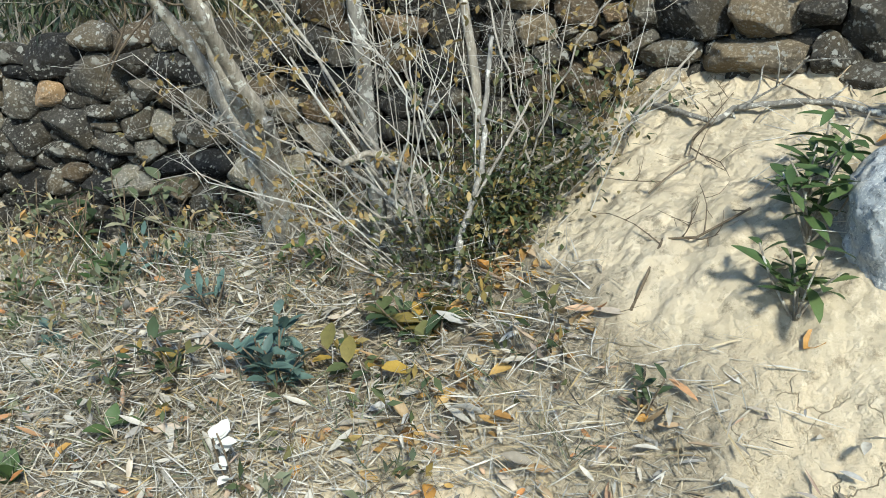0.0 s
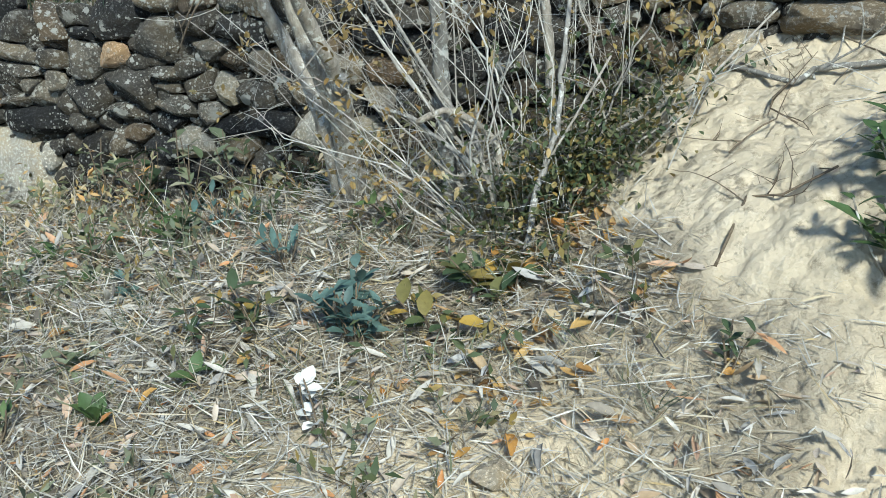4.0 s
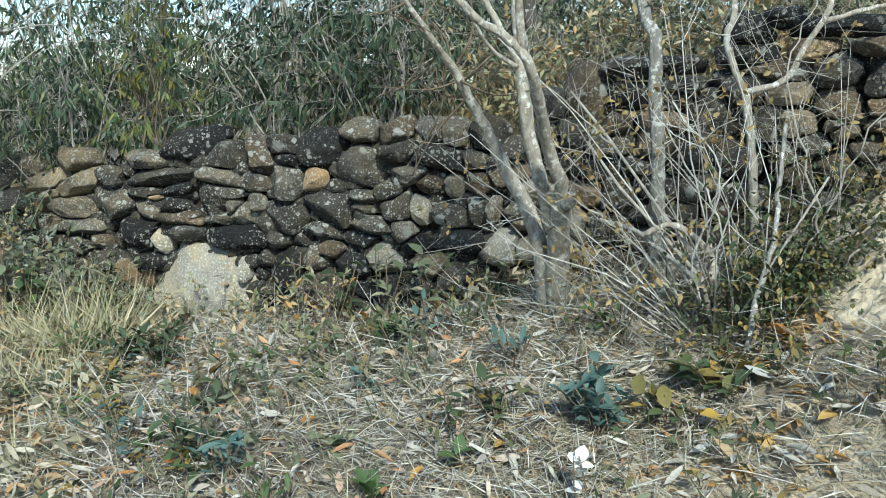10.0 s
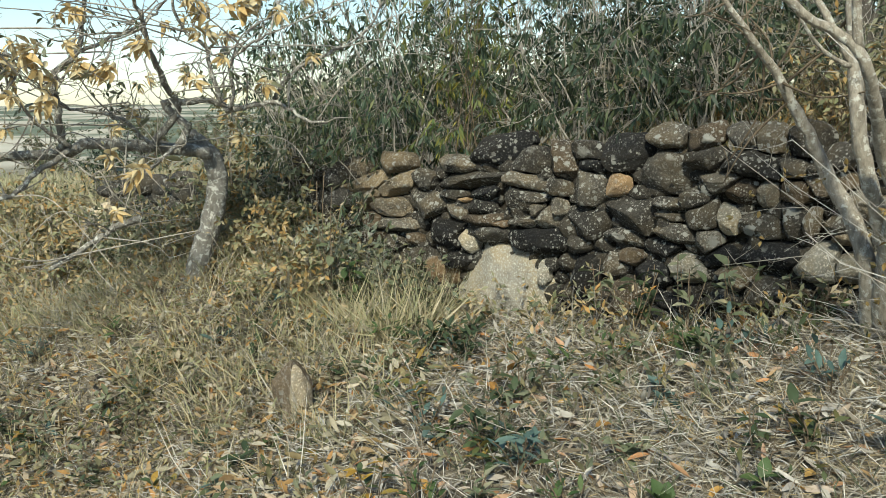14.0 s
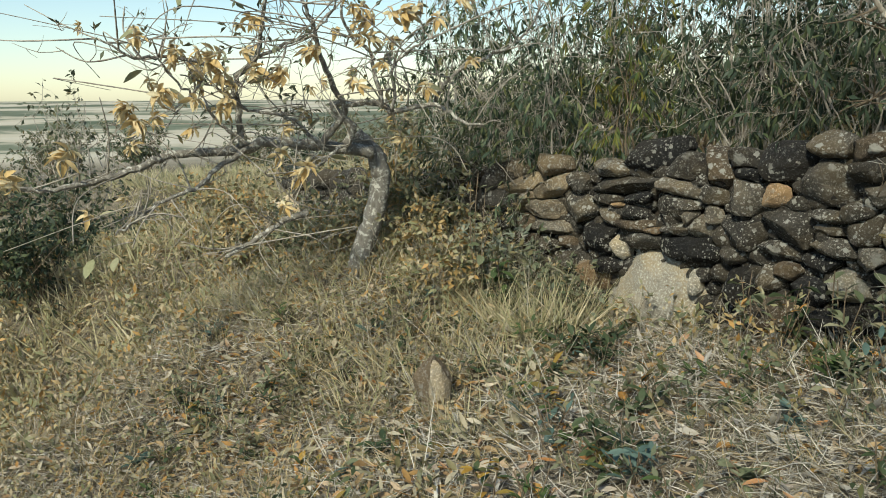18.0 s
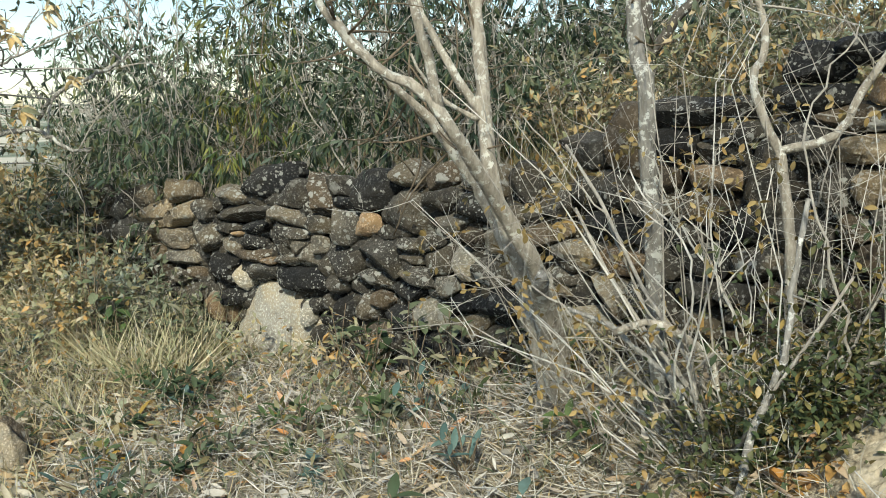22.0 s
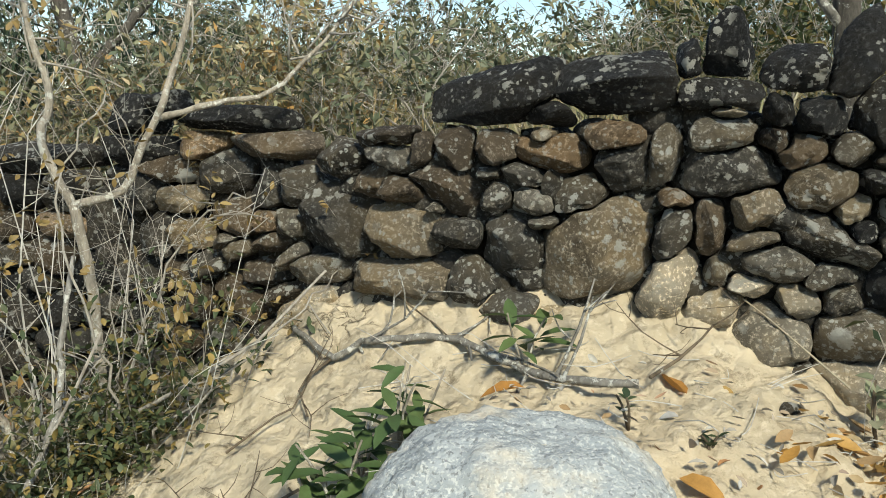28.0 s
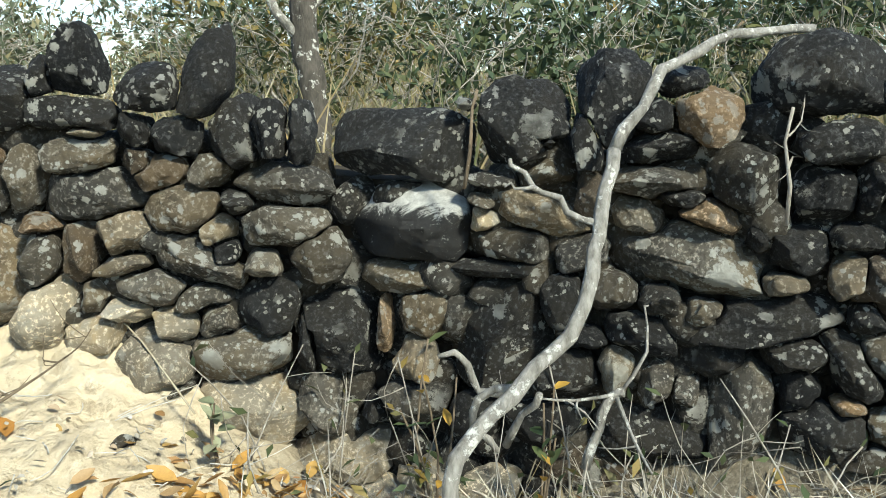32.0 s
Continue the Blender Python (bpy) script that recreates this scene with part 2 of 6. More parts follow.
def ground_material():
    m, t, b = shader("ground_soil", 0.95, 0.1)
    v = place_vector(t)
    soil = mixed(t, band(t, grain(t, v, 3.5, 8, 0.7), 0.3, 0.7), (0.09, 0.075, 0.053), (0.23, 0.20, 0.15))
    soil = mixed(t, band(t, grain(t, v, 70, 5, 0.7), 0.5, 0.7), soil, (0.32, 0.29, 0.22))
    clay = mixed(t, band(t, grain(t, v, 3.0, 6, 0.6), 0.35, 0.7), (0.49, 0.415, 0.29), (0.69, 0.58, 0.405))
    clay = mixed(t, band(t, grain(t, v, 38, 6, 0.7), 0.52, 0.72), clay, (0.71, 0.62, 0.46))
    crack = t.nodes.new("ShaderNodeTexVoronoi")
    crack.feature = "DISTANCE_TO_EDGE"
    crack.inputs["Scale"].default_value = 9
    wob = t.nodes.new("ShaderNodeVectorMath")
    wob.operation = "MULTIPLY_ADD"
    nz = t.nodes.new("ShaderNodeTexNoise")
    nz.inputs["Scale"].default_value, nz.inputs["Detail"].default_value = 9, 5
    t.links.new(v, nz.inputs["Vector"])
    t.links.new(nz.outputs["Color"], wob.inputs[0])
    wob.inputs[1].default_value = (0.30, 0.30, 0.30)
    t.links.new(v, wob.inputs[2])
    t.links.new(wob.outputs[0], crack.inputs["Vector"])
    open_crack = band(t, crack.outputs["Distance"], 0.0, 0.035)
    some = band(t, grain(t, v, 2.2, 3), 0.57, 0.66)
    line = mixed(t, some, (1, 1, 1), open_crack)
    clay = mixed(t, line, (0.25, 0.20, 0.13), clay)
    clay = mixed(t, band(t, grain(t, v, 16, 8, 0.75), 0.55, 0.66), clay, (0.30, 0.245, 0.165))
    clay = mixed(t, product(t, band(t, grain(t, v, 1.7, 4, 0.6), 0.5, 0.62), 0.3), clay, (0.62, 0.49, 0.31))
    a = t.nodes.new("ShaderNodeAttribute")
    a.attribute_name = "clay"
    far = t.nodes.new("ShaderNodeAttribute")
    far.attribute_name = "far"
    land = ramp(t, grain(t, v, 0.004, 6, 0.6), (0.35, (0.07, 0.09, 0.06)), (0.47, (0.15, 0.17, 0.12)), (0.52, (0.40, 0.37, 0.29)), (0.62, (0.46, 0.43, 0.35)), (0.7, (0.16, 0.18, 0.14)))
    near = mixed(t, a.outputs["Fac"], soil, clay)
    t.links.new(mixed(t, far.outputs["Fac"], near, land), b.inputs["Base Color"])
    clod = t.nodes.new("ShaderNodeTexVoronoi")
    clod.inputs["Scale"].default_value = 27
    bend = t.nodes.new("ShaderNodeVectorMath")
    bend.operation = "MULTIPLY_ADD"
    t.links.new(nz.outputs["Color"], bend.inputs[0])
    bend.inputs[1].default_value = (0.07, 0.07, 0.07)
    t.links.new(v, bend.inputs[2])
    t.links.new(bend.outputs[0], clod.inputs["Vector"])
    h = mixed(t, 0.5, grain(t, v, 45, 8, 0.75), grain(t, v, 12, 6, 0.6))
    h = mixed(t, 0.4, h, line, "MULTIPLY")
    h = mixed(t, 0.22, h, band(t, clod.outputs["Distance"], 0.75, 0.05))
    relief(t, b, h, 1.0, 0.045)
    return m


def leaf_material(name, *colours, rough=0.55, spec=0.3, through=0.25, single=False):
    """Leaves or straw: each piece takes its own tone; a little light passes through."""
    m, t, b = shader(name, rough, spec)
    g = t.nodes.new("ShaderNodeNewGeometry")
    stops = [(i / max(1, len(colours) - 1), c) for i, c in enumerate(colours)]
    pick = t.nodes.new("ShaderNodeObjectInfo").outputs["Random"] if single else g.outputs["Random Per Island"]
    col = ramp(t, pick, *stops)
    v = g.outputs["Position"]
    col = mixed(t, band(t, grain(t, v, 60, 5, 0.7), 0.35, 0.75), mixed(t, 0.35, col, (0.04, 0.03, 0.015)), col)
    t.links.new(col, b.inputs["Base Color"])
    relief(t, b, grain(t, v, 120, 3), 0.25, 0.003)
    if through:
        tr = t.nodes.new("ShaderNodeBsdfTranslucent")
        t.links.new(col, tr.inputs[0])
        mx = t.nodes.new("ShaderNodeMixShader")
        mx.inputs[0].default_value = through
        t.links.new(b.outputs[0], mx.inputs[1])
        t.links.new(tr.outputs[0], mx.inputs[2])
        t.links.new(mx.outputs[0], t.nodes["Material Output"].inputs[0])
    return m


def bark_material(name, dark, light, lichen=(0.55, 0.54, 0.48), patch=0.58):
    m, t, b = shader(name, 0.9, 0.15)
    v = place_vector(t)
    squash = t.nodes.new("ShaderNodeVectorMath")
    squash.operation = "MULTIPLY"
    squash.inputs[1].default_value = (1, 1, 0.3)
    t.links.new(v, squash.inputs[0])
    col = mixed(t, band(t, grain(t, squash.outputs[0], 60, 6, 0.7), 0.3, 0.7), dark, light)
    spots = band(t, grain(t, v, 34, 6, 0.7), patch, patch + 0.05)
    col = mixed(t, spots, col, lichen)
    col = mixed(t, band(t, grain(t, v, 8, 3), 0.6, 0.8), col, tuple(c * 0.6 for c in dark))
    t.links.new(col, b.inputs["Base Color"])
    relief(t, b, grain(t, squash.outputs[0], 80, 8, 0.75), 1.0, 0.014)
    return m


BARK_PALE = bark_material("pale_bark", (0.20, 0.172, 0.132), (0.52, 0.465, 0.375), (0.62, 0.60, 0.52), patch=0.54)
BARK_GREY = bark_material("grey_lichen_bark", (0.13, 0.12, 0.10), (0.32, 0.30, 0.26), patch=0.53)
BARK_DARK = bark_material("dark_bark", (0.05, 0.045, 0.036), (0.13, 0.115, 0.095), patch=0.57)
TWIG = bark_material("dry_twig_bark", (0.26, 0.23, 0.19), (0.52, 0.48, 0.41), patch=0.66)
TWIG_BROWN = bark_material("brown_twig_bark", (0.10, 0.075, 0.05), (0.24, 0.19, 0.13), patch=0.64)
TWIG_WHITE = bark_material("bleached_twig_bark", (0.44, 0.415, 0.36), (0.74, 0.71, 0.64), patch=0.66)
DEAD = bark_material("bleached_dead_wood", (0.13, 0.12, 0.10), (0.42, 0.40, 0.36), (0.60, 0.59, 0.54), patch=0.56)
# GREEN_DARK has the shade behind the right-hand wall mixed into its greens
GREEN_DARK = leaf_material("shade_dark_leaves", (0.035, 0.058, 0.028), (0.055, 0.085, 0.04), (0.08, 0.11, 0.05), (0.13, 0.13, 0.045))
GREEN_NARROW = leaf_material("narrow_leaves", (0.04, 0.07, 0.045), (0.065, 0.105, 0.065), (0.10, 0.14, 0.075), (0.18, 0.19, 0.075))
GREEN_GREY = leaf_material("grey_green_leaves", (0.085, 0.11, 0.065), (0.14, 0.165, 0.10), (0.20, 0.21, 0.13), (0.25, 0.21, 0.10))
ORANGE = leaf_material("orange_dry_leaves", (0.44, 0.23, 0.05), (0.52, 0.34, 0.11), (0.32, 0.18, 0.07), (0.46, 0.36, 0.20))
CREAM = leaf_material("pale_yellow_leaves", (0.74, 0.62, 0.36), (0.78, 0.71, 0.50), (0.72, 0.50, 0.20), (0.76, 0.66, 0.42), through=0.3)
LITTER = leaf_material("fallen_leaf_litter", (0.36, 0.33, 0.27), (0.56, 0.53, 0.46), (0.15, 0.12, 0.08), (0.58, 0.555, 0.49), (0.36, 0.23, 0.10), (0.44, 0.43, 0.40), (0.08, 0.066, 0.05), (0.50, 0.47, 0.40), (0.45, 0.20, 0.055), (0.30, 0.30, 0.28), through=0.1)
STRAW = leaf_material("dry_straw", (0.44, 0.40, 0.30), (0.58, 0.54, 0.44), (0.28, 0.245, 0.17), (0.68, 0.65, 0.57), (0.46, 0.45, 0.41), (0.34, 0.31, 0.25), (0.50, 0.38, 0.18), (0.56, 0.54, 0.48), (0.20, 0.15, 0.085), (0.40, 0.36, 0.22), through=0.15)
STRAW_GOLD = leaf_material("golden_dry_grass", (0.52, 0.41, 0.22), (0.64, 0.53, 0.33), (0.34, 0.26, 0.13), (0.26, 0.27, 0.12), (0.68, 0.61, 0.45), through=0.25)
GREEN_DEEP = leaf_material("deep_green_leaves", (0.022, 0.042, 0.027), (0.037, 0.064, 0.039), (0.056, 0.088, 0.047), (0.11, 0.13, 0.055))
OLIVE = leaf_material("olive_leaves", (0.038, 0.06, 0.028), (0.06, 0.088, 0.038), (0.09, 0.11, 0.046), (0.06, 0.085, 0.036), (0.17, 0.15, 0.055), (0.30, 0.21, 0.055))
WEED = leaf_material("weed_leaves", (0.20, 0.22, 0.11), (0.33, 0.32, 0.17), (0.46, 0.33, 0.15), (0.56, 0.47, 0.31), (0.16, 0.185, 0.095), (0.50, 0.29, 0.09), (0.30, 0.31, 0.18), (0.40, 0.37, 0.22))
FROND = leaf_material("frond_leaves", (0.06, 0.10, 0.03), (0.10, 0.135, 0.035), (0.17, 0.18, 0.04), (0.30, 0.25, 0.05))
GREEN_PALE = leaf_material("pale_green_leaves", (0.20, 0.25, 0.19), (0.30, 0.34, 0.26), (0.38, 0.41, 0.32), (0.27, 0.29, 0.19), through=0.35)
LEAF_FRESH = leaf_material("fresh_leaf", (0.045, 0.085, 0.028), (0.07, 0.12, 0.04), (0.10, 0.15, 0.05), single=True)
LEAF_DARK = leaf_material("dark_leaf", (0.03, 0.055, 0.028), (0.05, 0.08, 0.035), (0.07, 0.10, 0.05), single=True)
LEAF_BLUE = leaf_material("blue_green_leaf", (0.055, 0.10, 0.09), (0.09, 0.155, 0.135), (0.13, 0.20, 0.17), single=True)
LEAF_YELLOW = leaf_material("yellowed_leaf", (0.05, 0.085, 0.04), (0.07, 0.11, 0.05), (0.10, 0.12, 0.045), (0.40, 0.24, 0.04), (0.44, 0.30, 0.06), (0.06, 0.09, 0.04), single=True)
LEAF_ORANGE = leaf_material("orange_leaf", (0.42, 0.20, 0.045), (0.50, 0.29, 0.08), (0.30, 0.16, 0.06), (0.42, 0.32, 0.18), single=True)
LEAF_PALE = leaf_material("pale_leaf", (0.16, 0.20, 0.11), (0.30, 0.31, 0.20), (0.12, 0.16, 0.08), (0.40, 0.38, 0.26), single=True)
PETAL = leaf_material("white_petal", (0.74, 0.73, 0.66), (0.80, 0.79, 0.72), single=True)
GROUND = ground_material()

# ---- small building tools ----


class Soup:
    """Gathers tubes and blades of one mesh."""

    def __init__(self):
        self.v, self.f = [], []

    def tube(self, pts, r0, r1, sides=7, wobble=0.0, power=1.0):
        pts = [Vector(p) for p in pts]
        path = []
        for i in range(len(pts) - 1):
            p0, p1, p2, p3 = pts[max(i - 1, 0)], pts[i], pts[i + 1], pts[min(i + 2, len(pts) - 1)]
            n = max(2, min(7, int((p2 - p1).length / 0.035))) if r0 > 0.0045 else 1 + (len(pts) < 4)
            for k in range(n):
                u = k / n
                path.append(0.5 * ((2 * p1) + (p2 - p0) * u + (2 * p0 - 5 * p1 + 4 * p2 - p3) * u * u + (3 * p1 - p0 - 3 * p2 + p3) * u ** 3))
        path.append(pts[-1])
        if wobble:
            for i in range(1, len(path) - 1):
                path[i] = path[i] + Vector((random.gauss(0, wobble), random.gauss(0, wobble), random.gauss(0, wobble)))
        base, m = len(self.v), len(path)
        side = Vector((0.31, 0.87, 0.12))
        for i, p in enumerate(path):
            way = (path[min(i + 1, m - 1)] - path[max(i - 1, 0)]).normalized()
            side = (side - way * side.dot(way)).normalized()
            up = way.cross(side)
            r = r0 + (r1 - r0) * (i / (m - 1)) ** power
            r *= 1 + (0.12 if r0 < 0.012 else 0.045) * math.sin(i * 2.3 + base)
            for k in range(sides):
                a = 2 * math.pi * k / sides
                q = p + (side * math.cos(a) + up * math.sin(a)) * r
                self.v.append((q.x, q.y, q.z))
        for i in range(m - 1):
            for k in range(sides):
                a, b2 = base + i * sides + k, base + i * sides + (k + 1) % sides
                self.f.append((a, b2, b2 + sides, a + sides))
        self.f.append(tuple(base + k for k in reversed(range(sides))))
        self.f.append(tuple(base + (m - 1) * sides + k for k in range(sides)))
        return path

    def blade(self, p, way, up, length, width, curl=0.15, fold=0.25, fine=True):
        """One leaf: a pointed oval folded along its rib, bent back by curl."""
        p, way = Vector(p), Vector(way).normalized()
        side = way.cross(Vector(up))
        side = side.normalized() if side.length > 1e-4 else way.orthogonal().normalized()
        nrm = side.cross(way)
        b = len(self.v)

        def put(u, s, k):
            q = p + way * (length * u) + side * (width * s) + nrm * (fold * width * abs(s) - curl * length * u * u + k)
            self.v.append((q.x, q.y, q.z))

        if fine:
            for u, s in ((0, 0), (0.22, -0.36), (0.22, 0.36), (0.25, 0), (0.55, -0.5), (0.55, 0.5), (0.58, 0), (0.84, -0.27), (0.84, 0.27), (0.86, 0), (1, 0)):
                put(u, s, 0)
            for q in ((0, 3, 1), (0, 2, 3), (1, 3, 6, 4), (3, 2, 5, 6), (4, 6, 9, 7), (6, 5, 8, 9), (7, 9, 10), (9, 8, 10)):
                self.f.append(tuple(b + i for i in q))
        else:
            for u, s in ((0, 0), (0.45, -0.5), (0.45, 0.5), (1, 0)):
                put(u, s, 0)
            self.f += [(b, b + 2, b + 1), (b + 1, b + 2, b + 3)]

    def make(self, name, mat, smooth=True):
        me = bpy.data.meshes.new(name)
        me.from_pydata(self.v, [], self.f)
        me.materials.append(mat)
        if smooth:
            me.shade_smooth()
        return me


def part(name, soup, mat, parent, label="", smooth=True):
    ob = new(name, soup.make(name, mat, smooth) if isinstance(soup, Soup) else soup)
    ob.parent = parent
    if label:
        ob["label"] = label
    return ob


def thing(name, at, label, category, group="", kind=""):
    ob = new(name)
    ob.empty_display_size = 0.1
    ob.location = at
    return tagged(ob, label, category, group, kind)


def hang(ob, parent):
    """Parents a mesh that was built in place."""
    ob.parent = parent
    ob.matrix_parent_inverse = Matrix.Translation(parent.location).inverted()
    return ob


def grown(name, soup, mat, parent, label="", smooth=True):
    ob = part(name, soup, mat, parent, label, smooth)
    ob.matrix_parent_inverse = Matrix.Translation(parent.location).inverted()
    return ob


def unit(spread=1.0):
    while True:
        q = Vector((random.uniform(-1, 1), random.uniform(-1, 1), random.uniform(-1, 1)))
        if 0.05 < q.length < 1:
            return q.normalized() * spread


# ---- the lie of the land ----
WALL = [(-6, 6.25), (-1.57, 4.42), (-0.82, 4.11), (-0.29, 3.88), (1.3, 3.06), (1.68, 2.72), (2.0, 2.54), (2.4, 2.38), (2.95, 2.12), (3.45, 1.72), (5.2, 0.3)]
WP = np.array(WALL, float)
WSEG = np.diff(WP, axis=0)
WLEN = np.hypot(WSEG[:, 0], WSEG[:, 1])
WSUM = np.concatenate([[0], np.cumsum(WLEN)])
TOP_S = [0, 3.6, 4.6, 5.4, 6.0, 6.5, 6.9, 7.3, 7.6, 7.9, 8.1, 8.3, 8.55, 9.0, 9.3, 9.65, 9.9, 10.2, 10.4, 10.7, 12.8]
TOP_Z = [0.75, 1.08, 1.22, 1.27, 1.36, 1.38, 1.46, 1.56, 1.7, 1.73, 1.66, 1.66, 1.76, 1.84, 1.88, 1.80, 1.80, 1.85, 1.90, 1.92, 1.95]


def wall_at(s):
    i = int(np.clip(np.searchsorted(WSUM, s) - 1, 0, len(WSEG) - 1))
    tx, ty = WSEG[i] / WLEN[i]
    x, y = WP[i] + (s - WSUM[i]) * np.array((tx, ty))
    return float(x), float(y), float(tx), float(ty)


def beyond_wall(x, y):
    """Signed distance behind the wall's face, and the station along it."""
    best, bs = np.full(x.shape, 1e9), np.zeros(x.shape)
    for i in range(len(WSEG)):
        tx, ty = WSEG[i] / WLEN[i]
        lo, hi = (-1e4 if i == 0 else 0), (1e4 if i == len(WSEG) - 1 else WLEN[i])
        u = np.clip((x - WP[i, 0]) * tx + (y - WP[i, 1]) * ty, lo, hi)
        dx, dy = x - WP[i, 0] - u * tx, y - WP[i, 1] - u * ty
        d = np.hypot(dx, dy)
        sign = np.where(-dx * ty + dy * tx > 0, 1, -1)
        better = d < np.abs(best)
        best, bs = np.where(better, d * sign, best), np.where(better, WSUM[i] + u, bs)
    return best, bs


# broad and small swells of the slope: heights on two even grids
BROAD = [-0.07, -0.15, -0.76, -0.17, 0.64, -0.27, 0.12, 0.14, 0.15, -0.67, -0.02, -0.07, -0.66, 0.59, 0.21, -0.14, 0.12, -0.10, 0.04, -0.61, -0.13, -0.12, 0.03, 0.02, 0.10, -0.08, 0.03, 0.17, -0.30, 0.06, -0.06, -0.01, 0.24, 0.07, 0.02, -0.40, 0.19, 0.01, 0.01, 0.00, -0.11, 0.49, -0.06, -0.01, -0.00]
SMALL = [-0.16, -0.07, -0.22, 0.03, -0.14, 0.07, 0.13, -0.09, 0.04, 0.18, -0.15, 0.25, -0.01, 0.13, 0.01, 0.18, 0.03, -0.07, 0.16, 0.15, -0.17, 0.01, -0.41, -0.05]


def ease(a, b, v):
    u = np.clip((v - a) / (b - a), 0, 1)
    return u * u * (3 - 2 * u)


def ground_np(x, y):
    x, y = np.asarray(x, float), np.asarray(y, float)
    gx, gy = 9 * np.tanh(x / 9), 8 * np.tanh(y / 8)
    z = 0.130 + 0.158 * gx + 0.130 * gy
    k = 0
    for i in range(9):
        for j in range(5):
            z = z + BROAD[k] * np.exp(-((x + 6 - 1.25 * i) ** 2 + (y - 0.5 - 1.25 * j) ** 2) / 1.805)
            k += 1
    k = 0
    for i in range(6):
        for j in range(4):
            z = z + SMALL[k] * np.exp(-((x - 0.7 - 0.5 * i) ** 2 + (y - 1.5 - 0.5 * j) ** 2) / 0.2888)
            k += 1
    d, s = beyond_wall(x, y)
    z = z - 0.05 * ease(-0.42, -0.08, d) * ease(8.95, 9.3, s) * (1 - ease(9.9, 10.2, s))
    rise = ease(-4.5, 0.5, x)
    behind = np.interp(s, TOP_S, TOP_Z) - 0.30 + (0.04 + 0.055 * rise) * np.clip(d, 0, 7) + 0.012 * rise * np.clip(d - 7, 0, 22)
    z = z + (behind - z) * ease(0.12, 0.4, d)
    r = np.hypot(x, y)
    left = ease(-0.2, 0.75, -x / np.maximum(r, 0.1))
    z = z - left * (0.07 * np.clip(r - 9, 0, 60) + 0.05 * np.clip(r - 70, 0, 500)) + left * 0.014 * np.clip(r - 900, 0, 2200)
    return z


def clay_np(x, y):
    """Where bare pale clay shows: the bank that slid down in front of the wall."""
    w = 0.10 * np.sin(5.1 * y + 1.3) + 0.05 * np.sin(13 * y) + 0.04 * np.sin(17 * x + 3 * y)
    a = ease(1.02, 1.26, x + w + 0.10 * (y - 2.2))
    b = 1 - ease(2.62, 2.86, x + 0.6 * w)
    c = ease(0.75, 1.2, y + w)
    return a * b * c


def ground_z(x, y):
    return float(ground_np(np.array([x]), np.array([y]))[0])


def spread_axis(lo, hi, step, far):
    core = np.arange(lo, hi + step / 2, step)
    out, d = [], step
    p = 0.0
    while p < far:
        d *= 1.22
        p += d
        out.append(p)
    out = np.array(out)
    return np.concatenate([lo - out[::-1], core, hi + out])


def build_ground():
    xs, ys = np.unique(np.concatenate([spread_axis(-4.6, 4.0, 0.034, 3500), np.arange(1.0, 3.0, 0.017)])), np.unique(np.concatenate([spread_axis(0.7, 4.6, 0.034, 3500), np.arange(1.3, 2.9, 0.017)]))
    gx, gy = np.meshgrid(xs, ys)
    z = ground_np(gx, gy)
    clay = clay_np(gx, gy)
    near = ((gx > -5) & (gx < 4.4) & (gy > 0.2) & (gy < 5)).astype(float)
    lump = np.zeros_like(z)
    for j in range(gx.shape[0]):
        if near[j].max() > 0:
            for i in range(gx.shape[1]):
                if near[j, i]:
                    q = Vector((gx[j, i], gy[j, i], 0.3))
                    a = noise.fractal(q * 5, 1.0, 2.0, 4)
                    c = clay[j, i]
                    if c > 0.02:
                        d, _ = noise.voronoi(q * 8 + Vector((a, a, 0)) * 0.5)
                        lump[j, i] = 0.012 * a * (1 - c) + c * (0.024 * a + 0.022 * min(1, (d[1] - d[0]) * 2.0) - 0.012 + 0.018 * noise.fractal(q * 15, 0.8, 2.0, 5))
                    else:
                        lump[j, i] = 0.014 * a
    z = z + lump
    nx, ny = len(xs), len(ys)
    verts = np.stack([gx.ravel(), gy.ravel(), z.ravel()], 1)
    idx = np.arange(nx * ny).reshape(ny, nx)
    faces = np.stack([idx[:-1, :-1].ravel(), idx[:-1, 1:].ravel(), idx[1:, 1:].ravel(), idx[1:, :-1].ravel()], 1)
    me = bpy.data.meshes.new("ground")
    me.from_pydata(verts.tolist(), [], faces.tolist())
    at = me.attributes.new("clay", "FLOAT", "POINT")
    sandy = 0.3 * ease(-0.3, 0.9, gx) * (1 - ease(2.9, 3.4, gx)) + 0.85 * np.exp(-((gx - 0.55) / 0.52) ** 2 - ((gy - 1.85) / 0.42) ** 2)
    at.data.foreach_set("value", np.maximum(clay, sandy).ravel().astype(np.float32))
    at = me.attributes.new("far", "FLOAT", "POINT")
    at.data.foreach_set("value", ease(40, 160, np.hypot(gx, gy)).ravel().astype(np.float32))
    me.materials.append(GROUND)
    me.shade_smooth()
    return tagged(new("ground", me), "sloping earth with a slumped bank of pale dry clay", "ground", kind="structure")


build_ground()

# ---- stone wall ----


